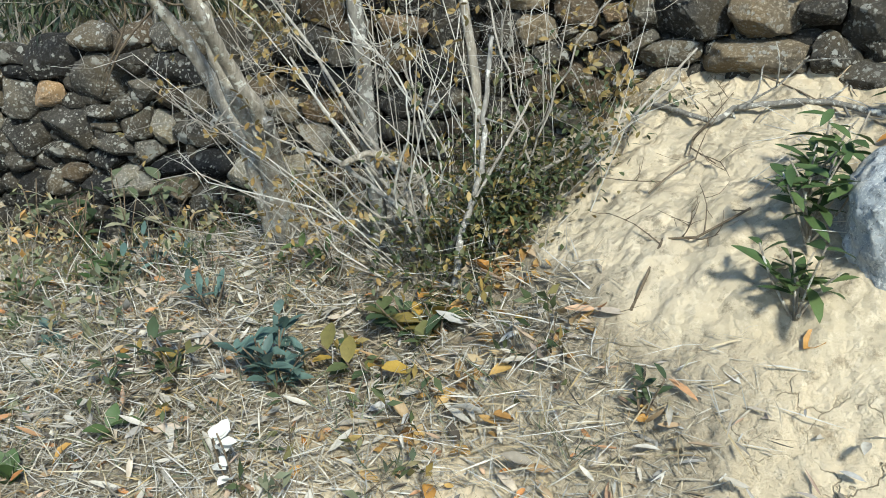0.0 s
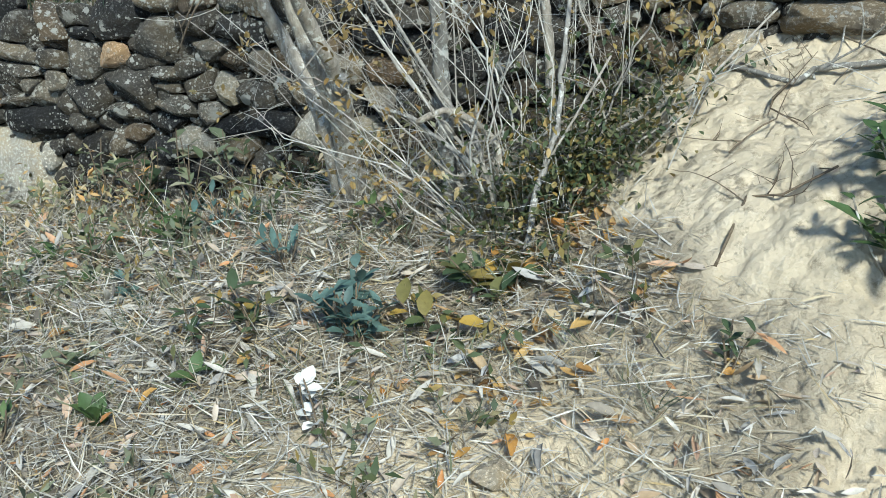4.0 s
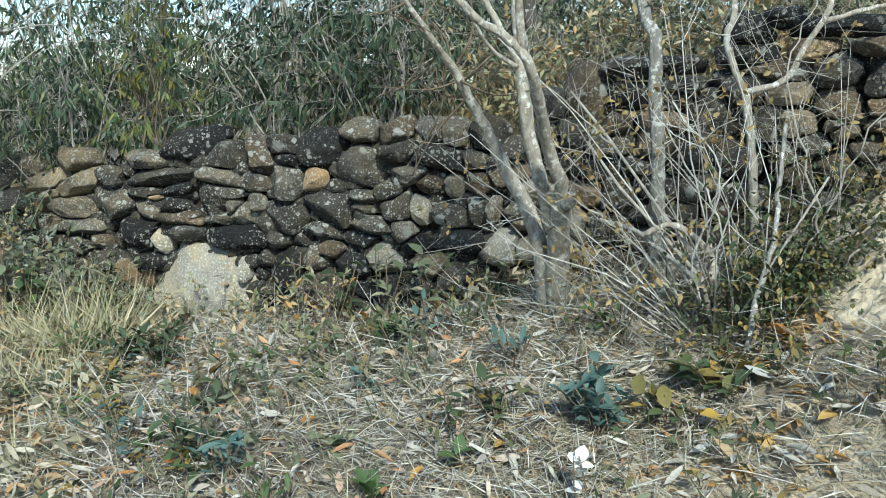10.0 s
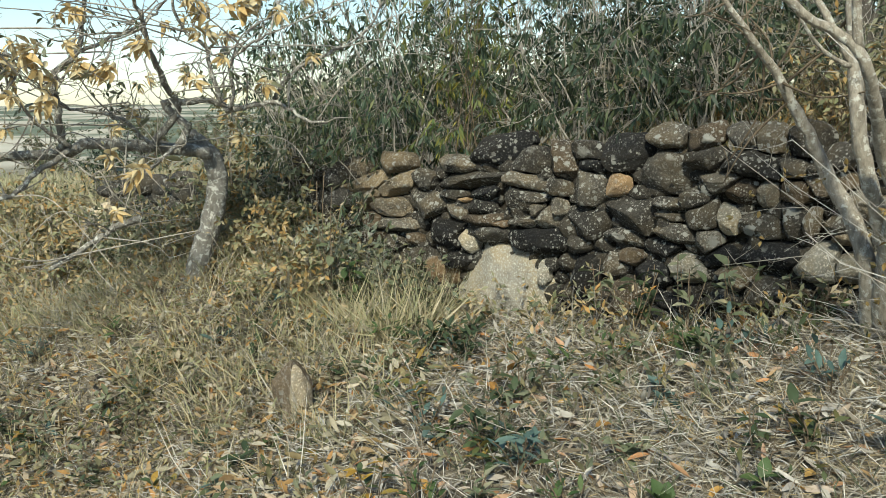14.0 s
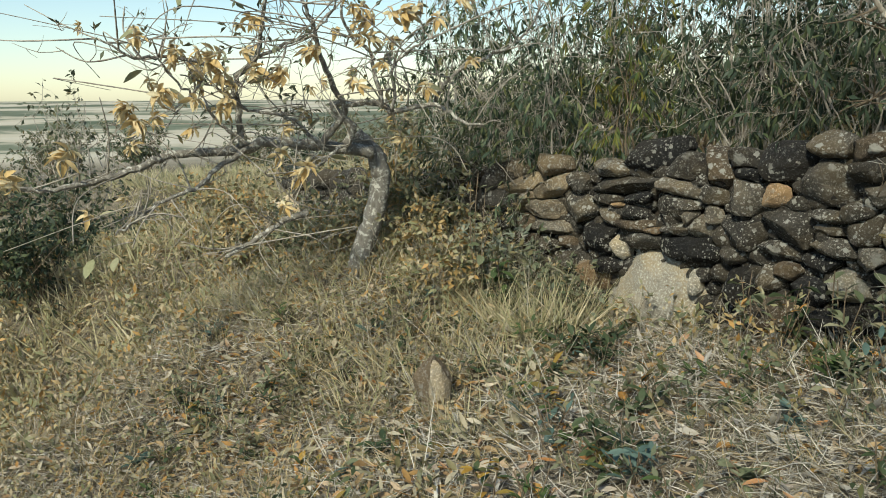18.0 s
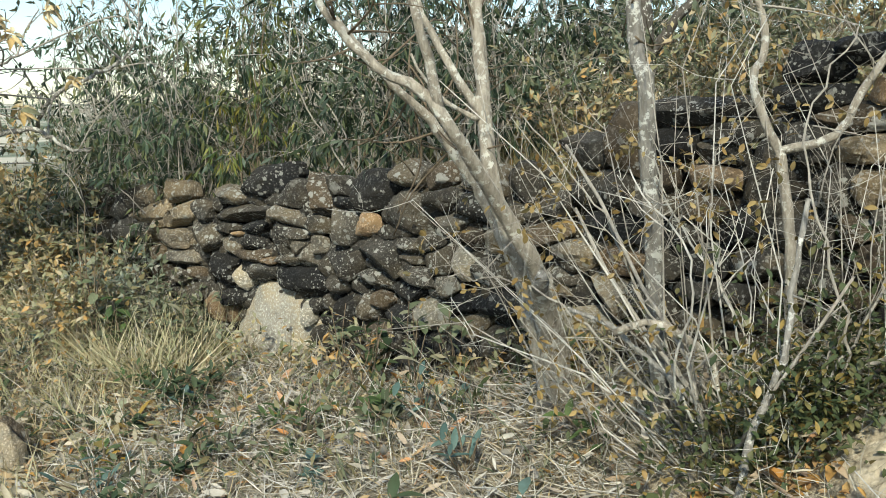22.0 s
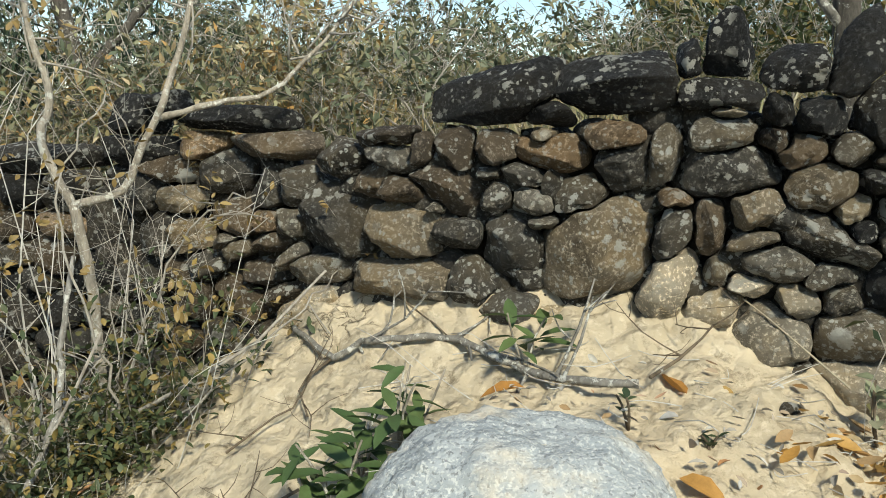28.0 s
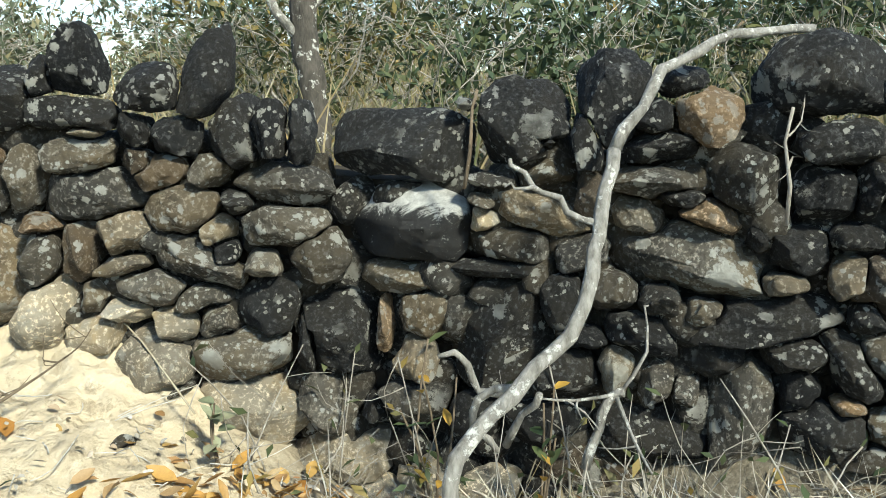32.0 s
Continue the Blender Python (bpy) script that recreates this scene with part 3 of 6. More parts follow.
def stone_mesh(k, wedge=0.0, fine=False):
    bm = bmesh.new()
    bmesh.ops.create_icosphere(bm, subdivisions=6 if fine else 4, radius=1)
    n = random.uniform(2.3, 3.8)
    cuts = [(unit(), random.uniform(0.60, 0.92)) for _ in range(0 if fine and not wedge else 14)]
    off = Vector((k * 7.3, k * 3.1, k * 1.7))
    for v in bm.verts:
        p = v.co.copy()
        p = p / (abs(p.x) ** n + abs(p.y) ** n + abs(p.z) ** n) ** (1 / n)
        for c, d in cuts:
            over = p.dot(c) - d
            if over > 0:
                p -= c * over * 0.93
        p *= 1 + 0.10 * noise.noise(p * 1.3 + off) + 0.055 * noise.noise(p * 3.1 + off) + 0.028 * noise.noise(p * 7 + off) + 0.016 * noise.noise(p * 17 + off)
        if wedge:
            f = min(1, max(0, 0.5 + 0.5 * p.z))
            p.x *= 1.05 - wedge * f ** 1.4
            p.y *= 1.0 - 0.6 * wedge * f
            p.x += 0.16 * wedge * f
        if fine:
            p *= 1 + 0.03 * noise.fractal(p * 6 + off, 0.8, 2.0, 5)
        v.co = p
    lo = [min(v.co[i] for v in bm.verts) for i in range(3)]
    hi = [max(v.co[i] for v in bm.verts) for i in range(3)]
    for v in bm.verts:
        v.co = Vector([(v.co[i] - (lo[i] + hi[i]) / 2) / (hi[i] - lo[i]) for i in range(3)])
    me = bpy.data.meshes.new("stone")
    bm.to_mesh(me)
    bm.free()
    me.materials.append(STONE["d"])
    me.shade_smooth()
    me.set_sharp_from_angle(angle=radians(40))
    return me


SHAPES = [stone_mesh(k) for k in range(10)]


def wall_core():
    """Dark core sheet inside the wall, behind the facing stones."""
    so = Soup()
    ss = np.arange(0, 12.7, 0.12)
    for s in ss:
        x, y, tx, ty = wall_at(s)
        zt = float(np.interp(s, TOP_S, TOP_Z)) - 0.13
        zb = ground_z(x + 0.1 * ty, y - 0.1 * tx) - 0.25
        for back in (0.13, 0.42):
            px, py = x - ty * back, y + tx * back
            so.v += [(px, py, zb), (px, py, zt + random.uniform(-0.02, 0.02))]
    for i in range(len(ss) - 1):
        a, b = 4 * i, 4 * i + 4
        so.f += [(a, b, b + 1, a + 1), (a + 1, b + 1, b + 3, a + 3), (a + 2, a + 3, b + 3, b + 2)]
    m, t, b = shader("wall_core_dark", 0.95, 0.1)
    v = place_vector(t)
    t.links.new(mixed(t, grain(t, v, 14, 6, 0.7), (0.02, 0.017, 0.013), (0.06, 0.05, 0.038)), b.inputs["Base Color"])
    relief(t, b, grain(t, v, 20, 6), 1.0, 0.03)
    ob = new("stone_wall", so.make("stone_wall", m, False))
    return tagged(ob, "old dry stone wall of dark lichen-spotted field stones", "wall", kind="structure")


wall = wall_core()


LAID = []


def lay(kind, *rows):
    """Facing stones: station along the wall, height of the middle, width, height, tilt in degrees."""
    LAID.extend((s, z, 0.5 * w, 0.5 * h, radians(tilt), kind) for s, z, w, h, tilt in rows)


# stations below 4.1: sunlight put into the lighter brown
lay("m", (3.61, 1.06, 0.29, 0.14, 0), (3.64, 0.85, 0.30, 0.11, 0), (3.76, 0.98, 0.41, 0.14, 12), (3.81, 0.91, 0.19, 0.10, 20), (3.96, 0.85, 0.31, 0.14, -5), (4.00, 0.98, 0.35, 0.13, 25), (4.01, 1.12, 0.27, 0.13, 0), (6.23, 0.71, 0.19, 0.14, 0), (6.69, 0.94, 0.11, 0.09, 0), (7.72, 1.49, 0.19, 0.09, 10), (7.75, 1.39, 0.18, 0.11, 0), (8.48, 1.45, 0.21, 0.16, 5))
lay("m", (8.49, 1.34, 0.33, 0.11, 6), (8.84, 1.70, 0.07, 0.05, -5), (8.98, 1.45, 0.30, 0.22, 8), (9.31, 1.48, 0.12, 0.05, 10), (9.32, 1.55, 0.11, 0.11, 28), (9.45, 1.60, 0.14, 0.11, -5), (9.93, 1.29, 0.09, 0.11, 0), (9.95, 1.40, 0.11, 0.11, 10), (10.18, 1.62, 0.18, 0.08, -18), (10.65, 1.51, 0.08, 0.05, 0), (10.77, 1.53, 0.08, 0.09, 0))
lay("b", (3.74, 0.64, 0.37, 0.14, 0), (4.75, 0.84, 0.31, 0.09, 3), (5.27, 1.18, 0.18, 0.20, 0), (5.61, 0.54, 0.21, 0.15, 0), (6.03, 1.31, 0.21, 0.15, 20), (6.23, 1.09, 0.17, 0.13, 10), (6.48, 1.11, 0.17, 0.10, 8), (6.60, 1.15, 0.22, 0.12, 0), (6.94, 1.48, 0.21, 0.24, 0), (7.08, 1.37, 0.13, 0.11, 0), (7.24, 1.29, 0.19, 0.12, 0), (7.69, 1.57, 0.22, 0.08, 0))
lay("b", (7.75, 1.26, 0.13, 0.11, 0), (7.77, 1.21, 0.13, 0.15, 10), (7.90, 1.45, 0.18, 0.11, -22), (7.92, 1.21, 0.22, 0.14, -30), (7.99, 1.30, 0.21, 0.12, -10), (8.03, 1.39, 0.13, 0.07, 8), (8.04, 1.65, 0.33, 0.08, 2), (8.04, 1.12, 0.17, 0.10, 0), (8.08, 1.25, 0.15, 0.07, 8), (8.38, 1.58, 0.13, 0.10, 0), (8.44, 1.69, 0.18, 0.05, 5), (8.49, 1.56, 0.15, 0.07, -5))
lay("b", (8.54, 1.66, 0.07, 0.09, 10), (8.61, 1.57, 0.20, 0.11, -28), (8.62, 1.67, 0.12, 0.12, 0), (8.72, 1.67, 0.13, 0.10, 0), (9.23, 1.51, 0.07, 0.14, 5), (9.35, 1.70, 0.08, 0.05, -15), (9.40, 1.68, 0.10, 0.07, 15), (10.28, 1.66, 0.05, 0.09, 0))
lay("p", (4.04, 0.75, 0.27, 0.10, 0), (5.11, 0.92, 0.11, 0.13, -15), (5.17, 0.88, 0.19, 0.15, 10), (5.24, 0.95, 0.10, 0.11, 25), (6.08, 0.86, 0.17, 0.12, -10), (6.35, 1.09, 0.10, 0.13, 0), (6.73, 1.07, 0.25, 0.12, 0), (6.93, 0.96, 0.30, 0.14, -28), (7.88, 1.38, 0.06, 0.05, 0), (7.93, 1.35, 0.12, 0.07, 18), (8.12, 1.45, 0.10, 0.08, 0), (8.58, 1.52, 0.04, 0.04, 0))
lay("p", (8.83, 1.55, 0.11, 0.08, -8), (8.86, 1.50, 0.09, 0.04, 8), (9.25, 1.41, 0.07, 0.09, -25), (9.51, 1.36, 0.09, 0.10, 35), (9.51, 1.56, 0.08, 0.07, 30), (9.61, 1.49, 0.08, 0.06, 0), (10.35, 1.31, 0.07, 0.10, 0), (10.37, 1.62, 0.12, 0.07, -22))
lay("g", (4.28, 1.03, 0.21, 0.12, 0), (4.29, 0.90, 0.30, 0.18, 0), (4.53, 0.87, 0.18, 0.12, -10), (4.54, 1.13, 0.31, 0.11, -5), (5.00, 0.97, 0.36, 0.18, 0), (5.03, 0.85, 0.23, 0.09, 5), (5.03, 1.06, 0.32, 0.12, -5), (5.24, 1.05, 0.15, 0.11, -10), (5.45, 1.07, 0.22, 0.20, 0), (5.61, 0.84, 0.20, 0.09, 0), (5.87, 1.01, 0.16, 0.06, 0), (5.87, 1.32, 0.22, 0.11, -3))
lay("g", (5.93, 0.88, 0.28, 0.09, -8), (6.06, 0.96, 0.17, 0.15, 28), (6.12, 1.12, 0.25, 0.09, 12), (6.21, 1.33, 0.18, 0.13, 0), (6.36, 1.32, 0.16, 0.13, 0), (6.46, 1.20, 0.13, 0.09, 0), (6.55, 0.99, 0.07, 0.12, -18), (6.67, 0.98, 0.17, 0.11, 0), (7.82, 1.31, 0.14, 0.08, 8), (8.11, 1.35, 0.12, 0.06, 30), (8.19, 1.33, 0.20, 0.08, 8), (8.27, 1.62, 0.20, 0.11, -12))
lay("g", (8.46, 1.64, 0.14, 0.07, -20), (8.67, 1.34, 0.11, 0.13, 30), (8.73, 1.55, 0.08, 0.08, -35), (8.80, 1.61, 0.13, 0.06, -18), (8.93, 1.57, 0.15, 0.10, 22), (9.12, 1.66, 0.08, 0.13, -5), (9.14, 1.48, 0.08, 0.14, -20), (9.24, 1.71, 0.13, 0.08, 5), (9.37, 1.43, 0.15, 0.08, -3), (9.47, 1.49, 0.21, 0.10, -24), (9.48, 1.41, 0.13, 0.06, 10), (9.51, 1.69, 0.08, 0.09, -40))
lay("g", (9.57, 1.29, 0.24, 0.14, 12), (9.66, 1.57, 0.18, 0.09, 0), (9.74, 1.19, 0.17, 0.13, -18), (9.89, 1.47, 0.20, 0.08, 0), (10.07, 1.64, 0.06, 0.03, -15), (10.19, 1.70, 0.11, 0.08, 18), (10.43, 1.29, 0.06, 0.11, -8), (10.49, 1.28, 0.05, 0.07, -10), (10.49, 1.54, 0.25, 0.13, -5), (10.51, 1.44, 0.08, 0.06, 0), (10.59, 1.24, 0.13, 0.22, 0))
lay("t", (4.42, 0.50, 0.28, 0.12, -10), (4.59, 0.94, 0.10, 0.05, 0), (4.87, 0.83, 0.10, 0.05, 0), (5.61, 1.08, 0.15, 0.14, 0), (6.93, 1.08, 0.23, 0.12, -10), (7.27, 1.39, 0.18, 0.09, 0), (7.81, 1.65, 0.18, 0.08, 4), (8.02, 1.44, 0.11, 0.07, 0), (8.87, 1.66, 0.18, 0.10, -8), (9.01, 1.70, 0.13, 0.07, -5), (9.15, 1.57, 0.08, 0.04, -10), (9.87, 1.36, 0.05, 0.14, -5))
lay("t", (10.49, 1.82, 0.11, 0.11, -15), (10.52, 1.63, 0.13, 0.06, -25), (10.78, 1.28, 0.07, 0.04, 0))
# dark stones; wall shade is partly painted in through their kind
lay("k", (4.45, 0.74, 0.34, 0.24, 0), (4.56, 0.59, 0.25, 0.10, 0), (4.76, 0.99, 0.23, 0.08, 10), (4.79, 1.22, 0.42, 0.15, 12), (5.12, 0.76, 0.40, 0.17, 6), (5.43, 0.62, 0.22, 0.23, 0), (5.45, 1.17, 0.20, 0.10, -10), (5.65, 1.22, 0.29, 0.19, 0), (5.81, 0.67, 0.17, 0.16, 0), (5.85, 0.79, 0.19, 0.11, 0), (5.93, 0.56, 0.22, 0.12, 0), (6.17, 0.80, 0.18, 0.11, 0))
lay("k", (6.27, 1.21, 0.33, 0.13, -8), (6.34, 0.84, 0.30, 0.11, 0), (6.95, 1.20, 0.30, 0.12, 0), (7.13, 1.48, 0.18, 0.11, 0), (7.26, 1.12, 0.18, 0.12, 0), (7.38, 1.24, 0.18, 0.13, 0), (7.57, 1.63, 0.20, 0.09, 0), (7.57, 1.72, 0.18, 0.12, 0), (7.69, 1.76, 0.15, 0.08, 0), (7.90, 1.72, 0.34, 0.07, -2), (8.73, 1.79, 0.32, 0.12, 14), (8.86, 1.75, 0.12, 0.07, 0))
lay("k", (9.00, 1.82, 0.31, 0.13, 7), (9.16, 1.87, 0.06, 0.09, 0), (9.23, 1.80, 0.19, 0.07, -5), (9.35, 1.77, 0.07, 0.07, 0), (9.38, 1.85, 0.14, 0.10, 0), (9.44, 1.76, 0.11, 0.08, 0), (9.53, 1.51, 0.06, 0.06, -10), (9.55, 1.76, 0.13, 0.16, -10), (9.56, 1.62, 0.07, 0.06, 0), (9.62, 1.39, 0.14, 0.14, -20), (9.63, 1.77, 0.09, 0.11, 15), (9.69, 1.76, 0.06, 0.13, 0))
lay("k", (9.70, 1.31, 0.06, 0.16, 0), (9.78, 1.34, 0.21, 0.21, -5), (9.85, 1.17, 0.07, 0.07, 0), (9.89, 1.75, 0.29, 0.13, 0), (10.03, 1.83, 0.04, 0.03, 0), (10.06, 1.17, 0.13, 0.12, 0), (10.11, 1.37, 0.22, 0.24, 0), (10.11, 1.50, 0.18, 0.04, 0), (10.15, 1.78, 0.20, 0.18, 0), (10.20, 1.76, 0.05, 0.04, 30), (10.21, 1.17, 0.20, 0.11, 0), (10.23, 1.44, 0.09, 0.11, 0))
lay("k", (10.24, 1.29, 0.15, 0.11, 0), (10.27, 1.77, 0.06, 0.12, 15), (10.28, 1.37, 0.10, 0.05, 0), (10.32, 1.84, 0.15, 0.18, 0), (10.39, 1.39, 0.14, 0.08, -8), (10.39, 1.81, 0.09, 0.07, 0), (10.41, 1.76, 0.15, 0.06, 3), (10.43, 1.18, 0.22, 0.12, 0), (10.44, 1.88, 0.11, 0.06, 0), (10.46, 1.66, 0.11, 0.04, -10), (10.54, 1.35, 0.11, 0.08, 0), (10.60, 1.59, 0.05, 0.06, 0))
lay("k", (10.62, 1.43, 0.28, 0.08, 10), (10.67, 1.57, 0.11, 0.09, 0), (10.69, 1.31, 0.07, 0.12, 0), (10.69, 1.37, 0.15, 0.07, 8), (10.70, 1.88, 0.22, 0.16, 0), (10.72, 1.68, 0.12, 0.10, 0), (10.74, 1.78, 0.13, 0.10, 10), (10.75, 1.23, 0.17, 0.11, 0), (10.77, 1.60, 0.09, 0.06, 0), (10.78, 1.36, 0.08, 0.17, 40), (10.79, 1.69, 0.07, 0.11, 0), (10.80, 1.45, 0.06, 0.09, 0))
lay("d", (4.52, 0.96, 0.25, 0.09, 0), (4.61, 1.05, 0.64, 0.12, 8), (4.71, 0.90, 0.23, 0.11, 0), (4.78, 0.76, 0.29, 0.11, 0), (5.06, 1.17, 0.22, 0.15, 0), (5.37, 0.76, 0.15, 0.10, 0), (5.42, 1.23, 0.24, 0.11, 0), (5.44, 0.88, 0.28, 0.15, 5), (5.68, 0.95, 0.31, 0.21, 0), (5.84, 1.15, 0.35, 0.19, 0), (5.87, 0.95, 0.17, 0.06, 0), (6.02, 1.05, 0.14, 0.11, 0))
lay("d", (6.05, 1.23, 0.25, 0.11, 10), (6.34, 0.96, 0.21, 0.14, -5), (6.35, 0.65, 0.25, 0.16, 0), (6.46, 0.99, 0.13, 0.15, 0), (6.49, 1.32, 0.20, 0.15, 0), (6.57, 1.20, 0.10, 0.09, 0), (6.82, 1.45, 0.30, 0.14, 5), (6.90, 1.33, 0.15, 0.16, 0), (7.02, 0.94, 0.18, 0.17, 0), (7.10, 0.95, 0.19, 0.12, 0), (7.21, 1.59, 0.37, 0.08, 0), (7.33, 1.53, 0.17, 0.08, 0))
lay("d", (7.46, 1.42, 0.16, 0.17, 0), (7.56, 1.25, 0.16, 0.13, 0), (7.58, 1.50, 0.17, 0.11, 0), (7.66, 1.39, 0.18, 0.13, 0), (7.89, 1.58, 0.16, 0.15, 15), (8.02, 1.55, 0.11, 0.13, 0), (8.13, 1.55, 0.12, 0.12, 0), (8.27, 1.48, 0.23, 0.20, 0), (8.64, 1.46, 0.15, 0.08, 5), (8.71, 1.61, 0.07, 0.04, 0), (8.77, 1.44, 0.16, 0.16, 20), (9.03, 1.64, 0.13, 0.11, 25))
lay("d", (9.26, 1.63, 0.20, 0.12, 8), (9.41, 1.20, 0.09, 0.04, 20), (9.65, 1.66, 0.20, 0.09, -8), (9.74, 1.51, 0.12, 0.12, 10), (9.94, 1.20, 0.15, 0.09, 0), (10.09, 1.68, 0.09, 0.03, -5), (10.12, 1.55, 0.17, 0.07, 0), (10.27, 1.54, 0.10, 0.07, 10), (10.33, 1.47, 0.10, 0.08, 0), (10.40, 1.69, 0.15, 0.06, 0), (10.43, 1.46, 0.08, 0.07, 0), (10.57, 1.70, 0.12, 0.12, 0))
lay("P", (8.16, 1.21, 0.20, 0.11, 30), (8.90, 1.25, 0.15, 0.11, 0), (9.15, 1.37, 0.13, 0.18, -15), (9.25, 1.76, 0.07, 0.03, 0), (9.31, 1.38, 0.11, 0.06, -10), (9.37, 1.27, 0.17, 0.15, 0))
lay("P", (9.42, 1.35, 0.10, 0.09, -30), (9.59, 1.16, 0.25, 0.17, 0), (9.78, 1.05, 0.22, 0.12, 0), (10.07, 1.60, 0.06, 0.06, 0))
lay("W", (4.89, 0.51, 0.69, 0.45, 0))
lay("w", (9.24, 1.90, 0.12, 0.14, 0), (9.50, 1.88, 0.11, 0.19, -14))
lay("L", (9.91, 1.58, 0.27, 0.16, 0))
lay("q", (4.61, 0.70, 0.14, 0.19, 25), (5.16, 0.59, 0.08, 0.17, 0), (5.97, 0.72, 0.24, 0.12, -32), (6.17, 0.96, 0.11, 0.14, 12), (6.60, 0.83, 0.20, 0.16, 0), (6.74, 0.83, 0.34, 0.13, 0))


def reach(ps, pz, stones):
    """How far points on the wall's face lie from the middle of each stone, in units of that stone's own half size."""
    ds, dz = ps[..., None] - stones[:, 0], pz[..., None] - stones[:, 1]
    co, si = np.cos(stones[:, 4]), np.sin(stones[:, 4])
    u, v = np.abs(ds * co + dz * si) / stones[:, 2], np.abs(dz * co - ds * si) / stones[:, 3]
    return (u ** 2.6 + v ** 2.6) ** (1 / 2.6)


def fill_gaps():
    """Small stones where the larger ones leave room."""
    s = 0.5
    while s < 12.4:
        x, y, tx, ty = wall_at(s)
        z, top = ground_z(x + 0.05 * ty, y - 0.05 * tx) - 0.04, float(np.interp(s, TOP_S, TOP_Z))
        while z < top - 0.05:
            ps, pz = s + random.uniform(-0.04, 0.04), z + random.uniform(-0.02, 0.02)
            near = np.array([q[:5] for q in LAID if abs(q[0] - ps) < 0.5] or [(99, 99, 1, 1, 0)])
            if reach(np.array(ps), np.array(pz), near).min() > 1.45:
                k = random.uniform(0.8, 1.3) if 3.5 < s < 10.9 else random.uniform(1.1, 1.9)
                dusty = 8.9 < s < 10.1 and z < ground_z(x + 0.05 * ty, y - 0.05 * tx) + 0.16
                LAID.append((ps, pz, 0.075 * k, 0.047 * k * random.uniform(0.8, 1.2), random.uniform(-0.2, 0.2), random.choice("PPm" if dusty else "bbddg")))
            z += 0.035
        s += 0.06


fill_gaps()


def facing():
    """Shapes every stone to its neighbours, so that only narrow joints stay open."""
    rough = np.array([q[:5] for q in LAID])
    for i, (s, z, a, b, tilt, kind) in enumerate(LAID):
        fine = 7.3 < s < 10.9
        n, rings = (44, 9) if fine else (32, 7)
        th = np.arange(n) * 2 * math.pi / n
        p = random.uniform(2.2, 3.4) if a < 2.2 * b else 5.0
        edge = (np.abs(np.cos(th)) ** p + np.abs(np.sin(th)) ** p) ** (-1 / p)
        edge *= 1.21 + 0.07 * np.sin(2 * th + random.uniform(0, 6)) + 0.05 * np.sin(3 * th + random.uniform(0, 6)) + 0.03 * np.sin(5 * th + random.uniform(0, 6))
        t = np.linspace(0.25, 1.5, 56)
        lx, lz = a * np.cos(th)[:, None] * t, b * np.sin(th)[:, None] * t
        ps, pz = s + lx * math.cos(tilt) - lz * math.sin(tilt), z + lx * math.sin(tilt) + lz * math.cos(tilt)
        close = np.array([j for j in range(len(LAID)) if j != i and abs(rough[j, 0] - s) < 1.4 * (rough[j, 2] + rough[j, 3] + a + b) and abs(rough[j, 1] - z) < 1.4 * (rough[j, 2] + rough[j, 3] + a + b)])
        if len(close):
            other = reach(ps, pz, rough[close]).min(-1)
            mine = reach(ps, pz, rough[i:i + 1])[..., 0]
            bad = other < mine
            first = np.where(bad.any(1), t[np.argmax(bad, 1)], 9)
            edge = np.minimum(edge, first)
        for _ in range(1):
            edge = 0.5 * edge + 0.25 * (np.roll(edge, 1) + np.roll(edge, -1))
        ex, ez = a * np.cos(th) * edge, b * np.sin(th) * edge
        size = np.hypot(ex, ez)
        shrink = np.maximum(0.6, 1 - 0.004 / size)
        ex, ez = ex * shrink, ez * shrink
        if kind == "w":
            ex = ex * (1.12 - 0.70 * ((ez - ez.min()) / np.ptp(ez)) ** 1.2)
        w, h = np.ptp(ex), np.ptp(ez)
        deep = min(0.30, max(0.11, 0.9 * math.sqrt(w * h)))
        q = random.uniform(2.6, 4.6)
        level = np.concatenate([np.linspace(math.pi / 2, 0.0, rings), np.linspace(0, -1.3, 4)[1:]])
        cuts = [(Vector((random.gauss(0, 0.9), -1, random.gauss(0, 0.9))).normalized(), random.uniform(0.56, 0.88)) for _ in range(8)]
        slope, drop, off = random.uniform(-0.16, 0.16), random.uniform(-0.22, 0.10), Vector((i * 7.3, i * 3.1, i * 1.7))
        verts = []
        for lv in level:
            sc, out = max(0.0, math.cos(lv)) ** (2 / q), math.copysign(abs(math.sin(lv)) ** (2 / q), math.sin(lv))
            for k in range(n if lv < math.pi / 2 - 1e-6 else 1):
                u = Vector((ex[k] * sc / (w / 2), -out, ez[k] * sc / (h / 2))) if lv < math.pi / 2 - 1e-6 else Vector((0, -1, 0))
                for c, d in cuts:
                    over = u.dot(c) - d
                    if over > 0:
                        u -= c * (over * 0.85)
                g = Vector((u.x * w / 2, u.y * deep / 2, u.z * h / 2))
                way = u.normalized()
                bump = (0.05 * noise.noise(u * 1.6 + off) + 0.03 * noise.noise(u * 4 + off)) * math.sqrt(w * h) * 0.6 + 0.0045 * noise.noise(g * 38 + off) + 0.0028 * noise.noise(g * 90 + off)
                g += way * bump
                g.y += slope * g.x - drop * g.z
                verts.append(g)
        faces = [(0, 1 + (k + 1) % n, 1 + k) for k in range(n)]
        for r in range(len(level) - 2):
            b0 = 1 + r * n
            faces += [(b0 + k, b0 + (k + 1) % n, b0 + n + (k + 1) % n, b0 + n + k) for k in range(n)]
        me = bpy.data.meshes.new("stone")
        me.from_pydata(verts, [], faces)
        me.materials.append(STONE[kind])
        me.shade_smooth()
        me.set_sharp_from_angle(angle=radians(32))
        x, y, tx, ty = wall_at(s)
